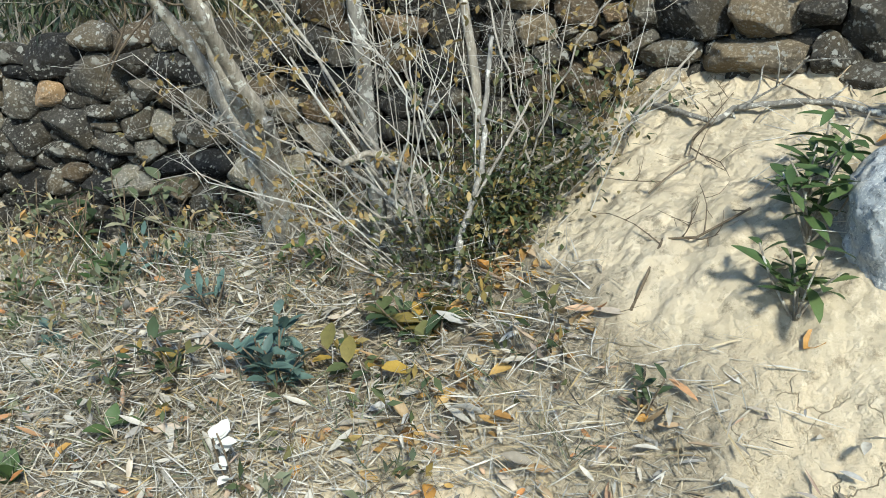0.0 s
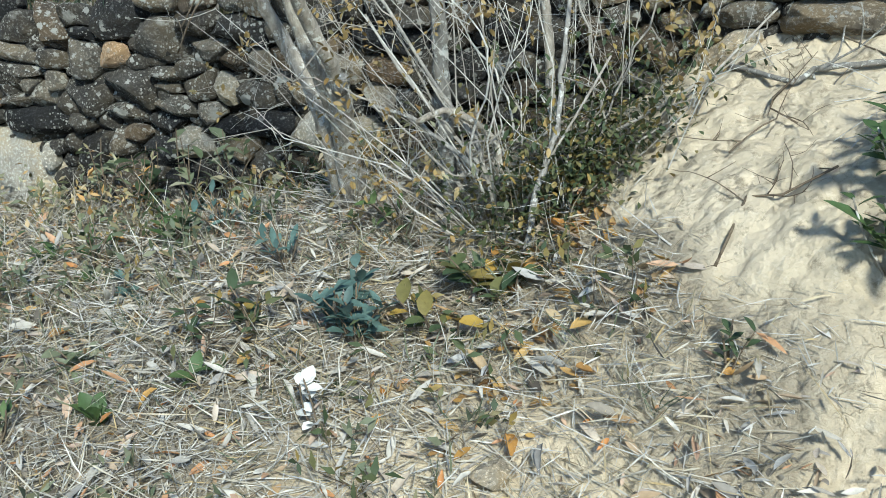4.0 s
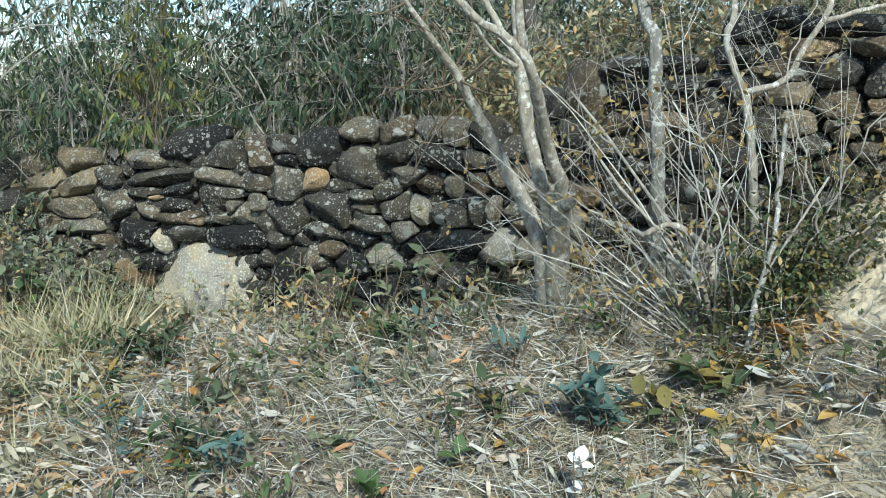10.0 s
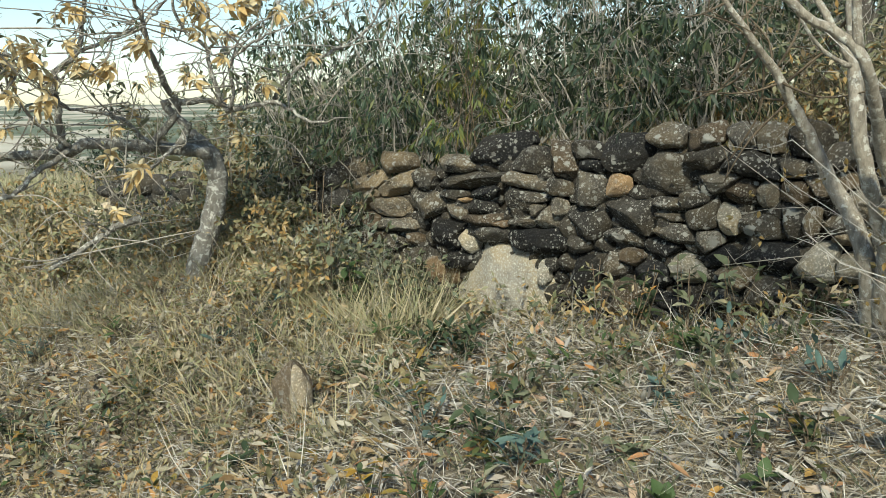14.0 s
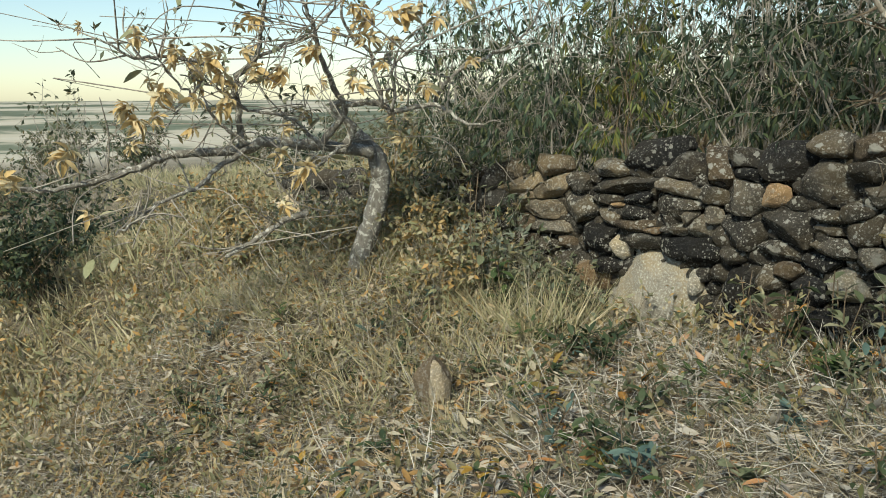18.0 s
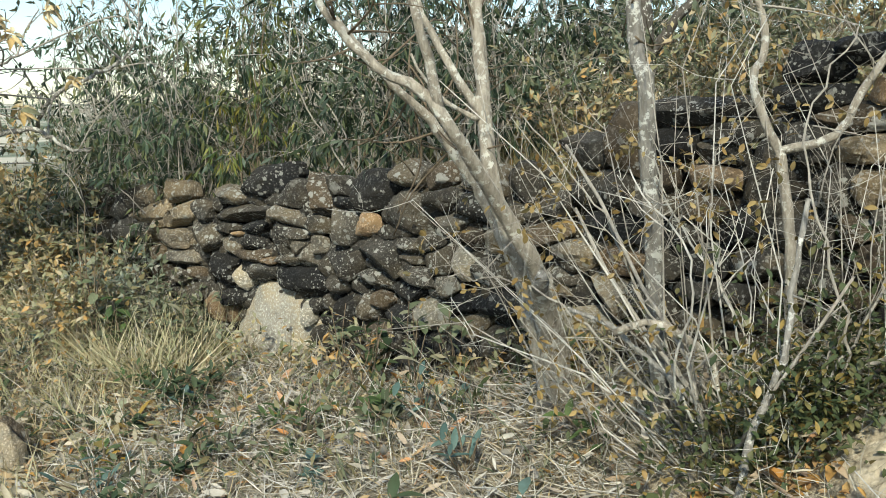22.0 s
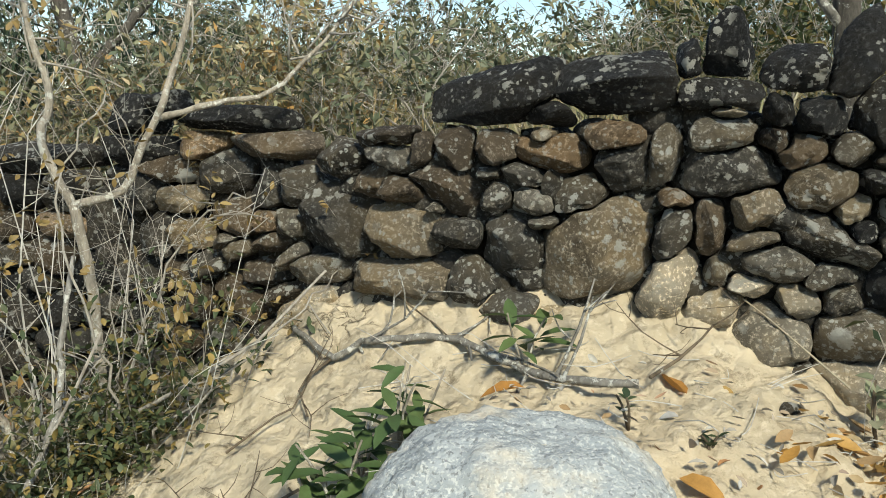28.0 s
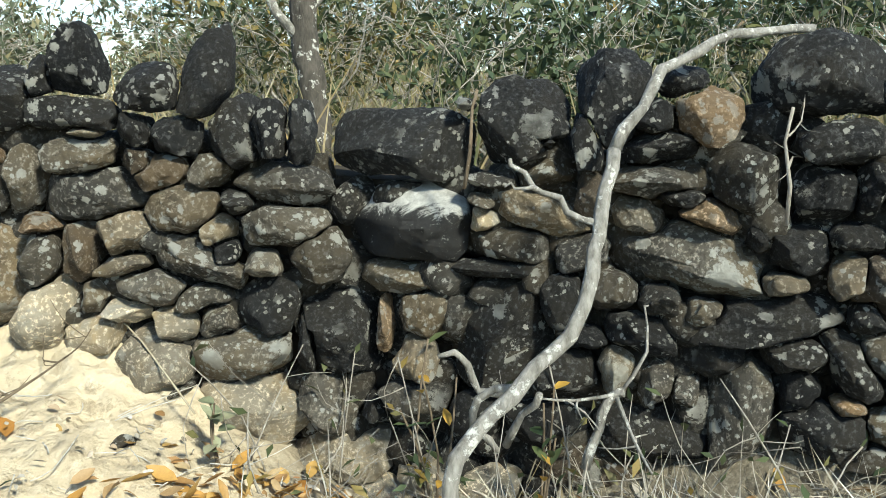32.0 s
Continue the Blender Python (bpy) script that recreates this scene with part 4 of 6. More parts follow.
        inward = deep / 2 - (random.uniform(0.0, 0.03) if a * b < 0.01 else random.uniform(0.015, 0.045)) - (0.03 if kind == "W" else 0)
        ob = new("stone", me)
        ob.parent = wall
        ob.matrix_basis = Matrix.Translation((x - ty * inward, y + tx * inward, z)) @ Matrix.Rotation(math.atan2(ty, tx), 4, "Z") @ Matrix.Rotation(-tilt, 4, "Y")


facing()


def rubble():
    """Small packing stones that fill the joints behind the facing."""
    so = Soup()
    src = []
    for k in range(6):
        bm = bmesh.new()
        bmesh.ops.create_icosphere(bm, subdivisions=2, radius=0.5)
        for v in bm.verts:
            v.co *= 0.9 + 0.35 * noise.noise(v.co * 3 + Vector((k * 5, 0, 0)))
        src.append(([v.co.copy() for v in bm.verts], [tuple(v.index for v in f.verts) for f in bm.faces]))
        bm.free()
    s = 0.3
    while s < 12.6:
        x, y, tx, ty = wall_at(s)
        zb, zt = ground_z(x + 0.08 * ty, y - 0.08 * tx) - 0.08, float(np.interp(s, TOP_S, TOP_Z)) - 0.10
        seen_left = s < 3.7
        z = zb
        while z < zt + (0.1 if seen_left else 0):
            big = random.uniform(0.13, 0.24) if seen_left else random.uniform(0.09, 0.16)
            back = random.uniform(0.03, 0.07) if seen_left else random.uniform(0.10, 0.14)
            m = Matrix.Translation((x - ty * back + random.gauss(0, 0.02), y + tx * back, z)) @ Euler((random.uniform(0, 6), random.uniform(-0.3, 0.3), random.uniform(0, 6))).to_matrix().to_4x4() @ Matrix.Diagonal((big * random.uniform(1, 1.5), big, big * random.uniform(0.6, 1), 1))
            vs, fs = random.choice(src)
            b = len(so.v)
            so.v += [tuple(m @ v) for v in vs]
            so.f += [tuple(b + i for i in f) for f in fs]
            z += big * 0.62
        s += 0.10
    ob = new("packing_stones", so.make("packing_stones", STONE["d"]))
    ob.parent = wall
    ob["kind"] = "stuff"


rubble()

# ---- trees and bushes ----


def limbs(tree, name, rows, mat, sides=9, wobble=0.003, label=""):
    """Each limb of a tree as a part: points, thickness at the foot and at the tip."""
    for pts, r0, r1 in rows:
        so = Soup()
        so.tube(pts, r0, r1, sides, wobble)
        grown(name, so, mat, tree, label)


def twigs_from(so, pts, count, length, r, lift=0.3, sides=4, depth=1, tips=None, start=0.25):
    """Forking twigs along a line of points."""
    pts = [Vector(p) for p in pts]
    for _ in range(count):
        u = random.uniform(start, 1) * (len(pts) - 1)
        i = min(int(u), len(pts) - 2)
        p = pts[i].lerp(pts[i + 1], u - i)
        way = (unit() + Vector((0, 0, lift))).normalized()
        ln = length * random.uniform(0.5, 1.15)
        a = p + way * ln * 0.5 + unit(ln * 0.08)
        b = a + (way + unit(0.5) + Vector((0, 0, lift * 0.4))).normalized() * ln * 0.5
        so.tube((p, a, b), r, r * 0.45, sides)
        if tips is not None:
            tips.append((a, b))
        if depth:
            twigs_from(so, (p, a, b), 2, length * 0.55, r * 0.6, lift, max(3, sides - 1), depth - 1, tips, 0.35)


def clothe(so, tips, per, length, width, droop=0.3, fine=False, spread=0.7):
    """Leaves along the twigs."""
    for a, b in tips:
        for _ in range(per):
            p = a.lerp(b, random.uniform(0.0, 1.05))
            way = ((b - a).normalized() * 0.6 + unit(spread) + Vector((0, 0, -droop))).normalized()
            k = random.uniform(0.65, 1.2)
            so.blade(p, way, unit() + Vector((0, 0, 1.0)), length * k, width * k, random.uniform(0.05, 0.3), 0.25, fine)


def bush(name, at, size, stems, per, length, width, bark, leaf, label, category="bush", droop=0.3, group="", thick=0.012, twig=0.28, lift=0.25, fine=False, bare=0.0):
    """A bush of forking stems from one foot; size is its half width, half depth and height."""
    x, y = at
    z = ground_z(x, y)
    foot = Vector((x, y, z - 0.03))
    ob = thing(name, foot, label, category, group)
    crown, tips = Soup(), []
    for _ in range(stems):
        a = random.uniform(0, 2 * math.pi)
        rr = math.sqrt(random.random())
        top = Vector((x + size[0] * rr * math.cos(a), y + size[1] * rr * math.sin(a), z + size[2] * (random.uniform(0.62, 1.0) * (1 - 0.35 * rr * rr))))
        root = foot + Vector((random.gauss(0, 0.06), random.gauss(0, 0.06), 0))
        mid = root.lerp(top, 0.5) + Vector((random.gauss(0, 0.25 * size[0]), random.gauss(0, 0.2 * size[1]), 0.06 * size[2]))
        low = root.lerp(mid, 0.5) + unit(0.03)
        wood = Soup()
        wood.tube((root, low, mid, top), thick * random.uniform(0.6, 1.2), thick * 0.25, 5, 0.004)
        mine = []
        twigs_from(wood, (low, mid, top), 7, twig, thick * 0.3, lift, 3, 1, mine, 0.1)
        tips += mine
        grown("stem", wood, bark, ob)
    clothe(crown, [q for q in tips if random.random() >= bare], per, length, width, droop, fine)
    grown("crown", crown, leaf, ob)["kind"] = "stuff"
    return ob


# the slender tree that leans before the wall
tree = thing("tree", (0.265, 3.12, ground_z(0.265, 3.12)), "slender pale-barked tree with split trunk before the wall", "tree")
limbs(tree, "trunk", [
    (((0.292, 3.20, 0.60), (0.285, 3.17, 0.70), (0.272, 3.13, 0.82), (0.268, 3.05, 0.97), (0.262, 2.93, 1.13)), 0.050, 0.036),
    (((0.245, 3.22, 0.60), (0.241, 3.20, 0.70), (0.232, 3.165, 0.80), (0.213, 3.13, 0.92), (0.162, 3.15, 1.07), (0.08, 3.20, 1.21), (0.005, 3.17, 1.37), (-0.073, 3.10, 1.504), (-0.13, 3.04, 1.60), (-0.19, 2.95, 1.68), (-0.31, 2.85, 1.86)), 0.040, 0.006)], BARK_PALE, 12, 0.002)
limbs(tree, "limb", [
    (((0.262, 2.94, 1.11), (0.255, 2.885, 1.18), (0.232, 2.84, 1.245), (0.192, 2.78, 1.34), (0.16, 2.67, 1.45), (0.13, 2.57, 1.55), (0.096, 2.54, 1.615), (0.054, 2.55, 1.648), (-0.045, 2.51, 1.711), (-0.12, 2.48, 1.79), (-0.17, 2.45, 1.88), (-0.21, 2.42, 2.0)), 0.025, 0.007),
    (((0.100, 2.545, 1.61), (0.088, 2.53, 1.693), (0.079, 2.50, 1.75), (0.055, 2.47, 1.90), (0.03, 2.45, 2.1)), 0.014, 0.007),
    (((0.245, 3.04, 1.02), (0.205, 2.96, 1.15), (0.183, 2.936, 1.217), (0.149, 2.912, 1.334), (0.13, 2.878, 1.447), (0.118, 2.882, 1.558), (0.106, 2.89, 1.667), (0.095, 2.888, 1.757), (0.08, 2.90, 2.0), (0.05, 2.92, 2.3)), 0.028, 0.014),
    (((0.115, 2.88, 1.57), (0.07, 2.86, 1.65), (0.02, 2.84, 1.73), (-0.04, 2.82, 1.85), (-0.08, 2.80, 2.0)), 0.014, 0.006),
    (((0.115, 2.88, 1.58), (0.05, 2.84, 1.60), (-0.01, 2.80, 1.66), (-0.06, 2.78, 1.75)), 0.009, 0.003)], BARK_PALE, 9)
so = Soup()
so.tube(((0.268, 2.90, 1.115), (0.283, 2.865, 1.145), (0.289, 2.85, 1.162)), 0.024, 0.017, 9)
grown("cut_stub", so, DEAD, tree, "pale sawn branch stub")
so, tips = Soup(), []
twigs_from(so, ((0.08, 3.20, 1.21), (-0.073, 3.10, 1.504), (-0.13, 3.04, 1.6), (-0.31, 2.85, 1.86)), 16, 0.34, 0.005, 0.2, 4, 1, tips)
twigs_from(so, ((0.118, 2.88, 1.56), (0.095, 2.89, 1.76), (0.05, 2.92, 2.3)), 10, 0.3, 0.005, 0.2, 4, 1, tips)
twigs_from(so, ((0.054, 2.55, 1.648), (-0.12, 2.48, 1.79), (-0.21, 2.42, 2.0)), 5, 0.22, 0.004, 0.3, 4, 1, tips)
grown("twig_spray", so, TWIG_BROWN, tree)["kind"] = "stuff"

slim = thing("tree", (0.57, 2.92, ground_z(0.57, 2.92)), "thin straight grey tree stem spotted with lichen", "tree")
limbs(slim, "trunk", [(((0.62, 2.93, 0.6), (0.59, 2.90, 1.0), (0.572, 2.885, 1.25), (0.558, 2.88, 1.43), (0.55, 2.87, 1.556), (0.539, 2.867, 1.682), (0.507, 2.914, 1.793), (0.47, 2.92, 2.4)), 0.027, 0.019)], BARK_GREY, 10, 0.002)
so, tips = Soup(), []
twigs_from(so, ((0.53, 2.85, 1.6), (0.5, 2.88, 1.9), (0.47, 2.92, 2.4)), 9, 0.3, 0.004, 0.2, 4, 1, tips)
grown("twig_spray", so, TWIG_BROWN, slim)["kind"] = "stuff"

fork = thing("tree", (0.94, 2.93, ground_z(0.94, 2.93)), "pale forked sapling with bare branches against the wall", "tree")
limbs(fork, "trunk", [(((0.95, 2.92, 0.75), (0.925, 2.95, 1.05), (0.905, 2.97, 1.3), (0.87, 2.97, 1.5)), 0.017, 0.014)], BARK_PALE, 9, 0.001)
limbs(fork, "limb", [
    (((0.87, 2.97, 1.49), (0.80, 2.97, 1.66), (0.825, 2.98, 1.77), (0.78, 2.98, 1.96), (0.76, 2.97, 2.2)), 0.013, 0.006),
    (((0.87, 2.97, 1.495), (1.0, 2.96, 1.54), (1.05, 2.95, 1.65), (1.10, 2.93, 1.73), (1.14, 2.94, 1.85), (1.18, 2.96, 2.0), (1.2, 2.98, 2.2)), 0.012, 0.006),
    (((1.10, 2.93, 1.725), (1.24, 2.94, 1.765), (1.38, 2.96, 1.80), (1.52, 3.02, 1.94), (1.6, 3.05, 2.05)), 0.009, 0.004)], BARK_PALE, 8, 0.002)
so, tips = Soup(), []
for line in (((0.8, 2.97, 1.66), (0.78, 2.98, 1.96), (0.76, 2.97, 2.2)), ((1.1, 2.93, 1.73), (1.18, 2.96, 2.0), (1.2, 2.98, 2.2)), ((1.24, 2.94, 1.765), (1.52, 3.02, 1.94), (1.6, 3.05, 2.05))):
    twigs_from(so, line, 10, 0.26, 0.0035, 0.4, 4, 1, tips)
grown("twig_spray", so, TWIG, fork)["kind"] = "stuff"

# the tangle of dry stems with small leaves at the foot of the wall
shrub = thing("shrub", (0.74, 2.78, ground_z(0.74, 2.78)), "tangle of dry whitish stems with small dark leaves", "shrub")
so, tips = Soup(), []
fans = [((0.70, 2.76), (-0.8, 0.25, 0.7), 15), ((0.74, 2.77), (-0.5, 0.1, 0.95), 13), ((0.80, 2.78), (-0.1, 0.0, 1.05), 11), ((0.95, 2.72), (0.05, 0.1, 1.1), 12), ((1.0, 2.72), (0.2, -0.05, 0.7), 10), ((1.05, 2.75), (0.5, -0.15, 0.35), 8)]
for (x, y), way, n in fans:
    for _ in range(n):
        foot = Vector((x + random.gauss(0, 0.05), y + random.gauss(0, 0.04), 0))
        foot.z = ground_z(foot.x, foot.y) - 0.02
        w = (Vector(way) + unit(0.42))
        ln = random.uniform(0.55, 1.0)
        a = foot + w * ln * 0.4 + unit(0.06)
        b = foot + w * ln * 0.75 + unit(0.09)
        c = b + (w + unit(0.8)) * ln * 0.25
        r = random.choice((0.0014, 0.0018, 0.0024, 0.0032, 0.0046))
        so = Soup()
        so.tube((foot, a, b, c), r, r * 0.4, 5, 0.006)
        twigs_from(so, (a, b, c), 4, 0.24, r * 0.45, 0.3, 4, 1, tips, 0.1)
        grown("stem", so, random.choice((TWIG_WHITE, TWIG, TWIG)), shrub)
so = Soup()
low = [q for q in tips if q[0].z < 1.45 and q[0].x > 0.62 and q[0].z < 1.3 and random.random() < 0.5]
clothe(so, low, 3, 0.028, 0.014, 0.15, True)
for _ in range(2900):
    x, y = random.gauss(0.95, 0.155), random.gauss(2.72, 0.10)
    z = ground_z(x, y) + abs(random.gauss(0.06, 0.145))
    so.blade((x, y, z), unit() + Vector((0, -0.3, 0.3)), (0, 0, 1), random.uniform(0.018, 0.034), random.uniform(0.010, 0.017), 0.2, 0.25, True)
grown("leaves", so, OLIVE, shrub, "small olive-green leaves")["kind"] = "stuff"
so = Soup()
clothe(so, [q for q in tips if noise.noise(q[0] * 4.5) > 0.14], 4, 0.024, 0.012, 0.2, True)
grown("dry_leaves", so, leaf_material("withered_leaves", (0.30, 0.19, 0.06), (0.22, 0.16, 0.06), (0.38, 0.27, 0.10), (0.16, 0.14, 0.06)), shrub, "yellow-brown withered leaves")["kind"] = "stuff"


def stick(pts, r0, r1, label, mat=DEAD, forks=0, name="dead_branch", flen=0.16):
    ob = thing(name, pts[0], label, "branch", "dead wood")
    so = Soup()
    so.tube(pts, r0, r1, 8, 0.002)
    grown("stick", so, mat, ob)
    if forks:
        so = Soup()
        twigs_from(so, pts, forks, flen, max(0.002, r1 * 0.5), 0.25, 5, 1)
        grown("twig_spray", so, mat, ob)["kind"] = "stuff"
    return ob


stick(((0.81, 2.60, 0.68), (0.83, 2.61, 0.85), (0.894, 2.67, 1.036), (0.91, 2.70, 1.25), (0.93, 2.74, 1.4)), 0.011, 0.006, "bleached upright stick among the dry stems", DEAD, 2)
stick(((0.37, 2.78, 1.09), (0.48, 2.765, 1.06), (0.60, 2.75, 0.97), (0.70, 2.75, 0.88), (0.73, 2.76, 0.80)), 0.006, 0.009, "bleached bent stick leaning out of the shrub", DEAD)
stick(((0.50, 2.72, 1.05), (0.576, 2.721, 1.086), (0.66, 2.76, 1.05), (0.73, 2.79, 0.98), (0.76, 2.80, 0.82)), 0.009, 0.014, "thick dead branch bent over in the shrub", BARK_PALE)
stick(((0.35, 2.98, 1.33), (0.45, 2.88, 1.18), (0.58, 2.77, 1.04), (0.70, 2.74, 0.90), (0.725, 2.74, 0.80)), 0.004, 0.008, "long dry stem reaching towards the tree", TWIG, 5)
stick(((0.30, 3.08, 1.50), (0.41, 3.0, 1.36), (0.55, 2.85, 1.15), (0.68, 2.78, 0.98), (0.72, 2.76, 0.80)), 0.004, 0.008, "long dry stem reaching towards the tree", TWIG, 5)
stick(((1.52, 2.75, 1.36), (1.35, 2.72, 1.19), (1.20, 2.70, 1.10), (1.05, 2.68, 1.02)), 0.003, 0.006, "pale dry stem lying across the shrub", TWIG, 3)
stick(((1.02, 2.60, 1.25), (0.95, 2.62, 1.1), (0.88, 2.63, 0.98), (0.80, 2.66, 0.80)), 0.003, 0.005, "thin pale stick slanting through the leaves", TWIG, 2)

# the dead branch that arches up the wall
arch = thing("dead_branch", (2.858, 1.628, 1.08), "bleached arching dead branch leaning on the wall", "branch", "dead wood")
limbs(arch, "stick", [
    (((2.855, 1.630, 1.06), (2.862, 1.624, 1.20), (2.876, 1.625, 1.283), (2.939, 1.640, 1.339), (3.013, 1.640, 1.411), (3.085, 1.645, 1.464), (3.128, 1.662, 1.551), (3.155, 1.676, 1.625), (3.181, 1.705, 1.689), (3.216, 1.735, 1.755)), 0.0145, 0.0120),
    (((3.216, 1.735, 1.755), (3.272, 1.742, 1.828), (3.332, 1.747, 1.888), (3.405, 1.752, 1.935), (3.482, 1.754, 1.967), (3.56, 1.75, 1.985), (3.66, 1.74, 1.985)), 0.0115, 0.008),
    (((3.168, 1.690, 1.628), (3.137, 1.704, 1.640), (3.098, 1.725, 1.670), (3.064, 1.742, 1.697), (3.040, 1.751, 1.726), (3.023, 1.754, 1.742)), 0.007, 0.0035),
    (((3.056, 1.728, 1.699), (3.032, 1.734, 1.699), (3.007, 1.741, 1.697)), 0.0035, 0.002),
    (((3.099, 1.873, 1.281), (3.049, 1.894, 1.294), (3.024, 1.894, 1.342), (2.992, 1.901, 1.371), (2.964, 1.904, 1.365)), 0.009, 0.005),
    (((3.075, 1.866, 1.176), (3.034, 1.882, 1.221), (3.030, 1.868, 1.294), (3.074, 1.816, 1.316)), 0.006, 0.009),
    (((3.088, 1.856, 1.189), (3.097, 1.811, 1.260), (3.104, 1.766, 1.318)), 0.008, 0.007)], DEAD, 9, 0.0045)
stick(((3.217, 1.778, 1.154), (3.235, 1.764, 1.236), (3.248, 1.753, 1.298), (3.268, 1.738, 1.312)), 0.010, 0.009, "short bleached dead branch at the foot of the wall", DEAD, 3)
stick(((3.510, 1.620, 1.629), (3.505, 1.615, 1.700), (3.493, 1.616, 1.778), (3.492, 1.609, 1.836)), 0.004, 0.003, "thin pale twig hanging on the wall", TWIG, 2)
stick(((3.033, 1.951, 1.673), (3.044, 1.951, 1.742), (3.050, 1.954, 1.826), (3.058, 1.956, 1.858)), 0.004, 0.003, "thin dark twig propped against the wall", TWIG_BROWN)

# dead branch and twigs on the clay bank
stick(((1.436, 2.856, 1.190), (1.495, 2.709, 1.177), (1.539, 2.635, 1.172), (1.603, 2.652, 1.202), (1.701, 2.609, 1.220), (1.797, 2.570, 1.234), (1.862, 2.483, 1.225), (1.914, 2.395, 1.215), (1.963, 2.318, 1.216), (2.052, 2.218, 1.226), (2.121, 2.185, 1.233)), 0.008, 0.009, "grey dead branch lying across the clay bank", BARK_GREY, 9, flen=0.22)
stick(((1.536, 2.645, 1.168), (1.476, 2.603, 1.133), (1.458, 2.564, 1.112), (1.479, 2.442, 1.095)), 0.004, 0.002, "crooked twig on the pale clay", TWIG_BROWN, 3)
stick(((1.960, 2.330, 1.213), (2.008, 2.263, 1.216), (2.054, 2.218, 1.223)), 0.008, 0.007, "short whitish split stick on the bank", DEAD)
stick(((2.140, 2.176, 1.248), (2.215, 2.220, 1.272), (2.287, 2.264, 1.299), (2.326, 2.307, 1.317)), 0.004, 0.002, "thin brown twig standing from the bank", TWIG_BROWN, 4)
stick(((1.681, 2.784, 1.295), (1.742, 2.679, 1.267), (1.798, 2.581, 1.235)), 0.003, 0.002, "thin root on the pale clay", TWIG_BROWN)
stick(((1.306, 2.434, 1.022), (1.362, 2.474, 1.055), (1.447, 2.495, 1.097)), 0.003, 0.002, "thin root on the pale clay", TWIG_BROWN, 2)
stick(((1.516, 2.893, 1.261), (1.509, 4.922, 1.069), (1.529, 5.744, 1.173), (1.465, 6.252, 1.225)), 0.0025, 0.0015, "thin pale stalk standing before the wall", TWIG)
stick(((1.174, 2.100, 0.834), (1.283, 2.231, 0.960), (1.344, 2.180, 0.981), (1.467, 2.179, 1.047)), 0.004, 0.003, "bundle of dry roots on the clay", TWIG_BROWN, 8)
stick(((2.555, 2.165, 1.217), (2.475, 2.366, 1.321), (2.374, 2.570, 1.422), (2.268, 2.892, 1.533)), 0.0022, 0.0012, "long thin dry grass stalk before the wall", STRAW, name="dry_stalk")
stick(((0.458, 2.295, 0.484), (0.498, 2.129, 0.433), (0.533, 1.996, 0.393)), 0.005, 0.003, "pale stick lying in the litter", DEAD)
stick(((0.546, 1.950, 0.379), (0.704, 2.011, 0.438), (0.842, 1.970, 0.490), (0.992, 1.904, 0.549)), 0.004, 0.003, "pale stick lying in the litter", TWIG)
stick(((1.128, 1.886, 0.646), (1.191, 1.819, 0.635), (1.245, 1.774, 0.641)), 0.005, 0.004, "pale stick lying in the litter", DEAD)
stick(((0.344, 1.990, 0.389), (0.435, 2.135, 0.431), (0.461, 2.199, 0.456)), 0.004, 0.002, "pale stick lying in the litter", TWIG)
stick(((0.005, 2.039, 0.398), (-0.072, 2.136, 0.416), (-0.024, 2.234, 0.451)), 0.003, 0.002, "pale stick lying in the litter", TWIG)

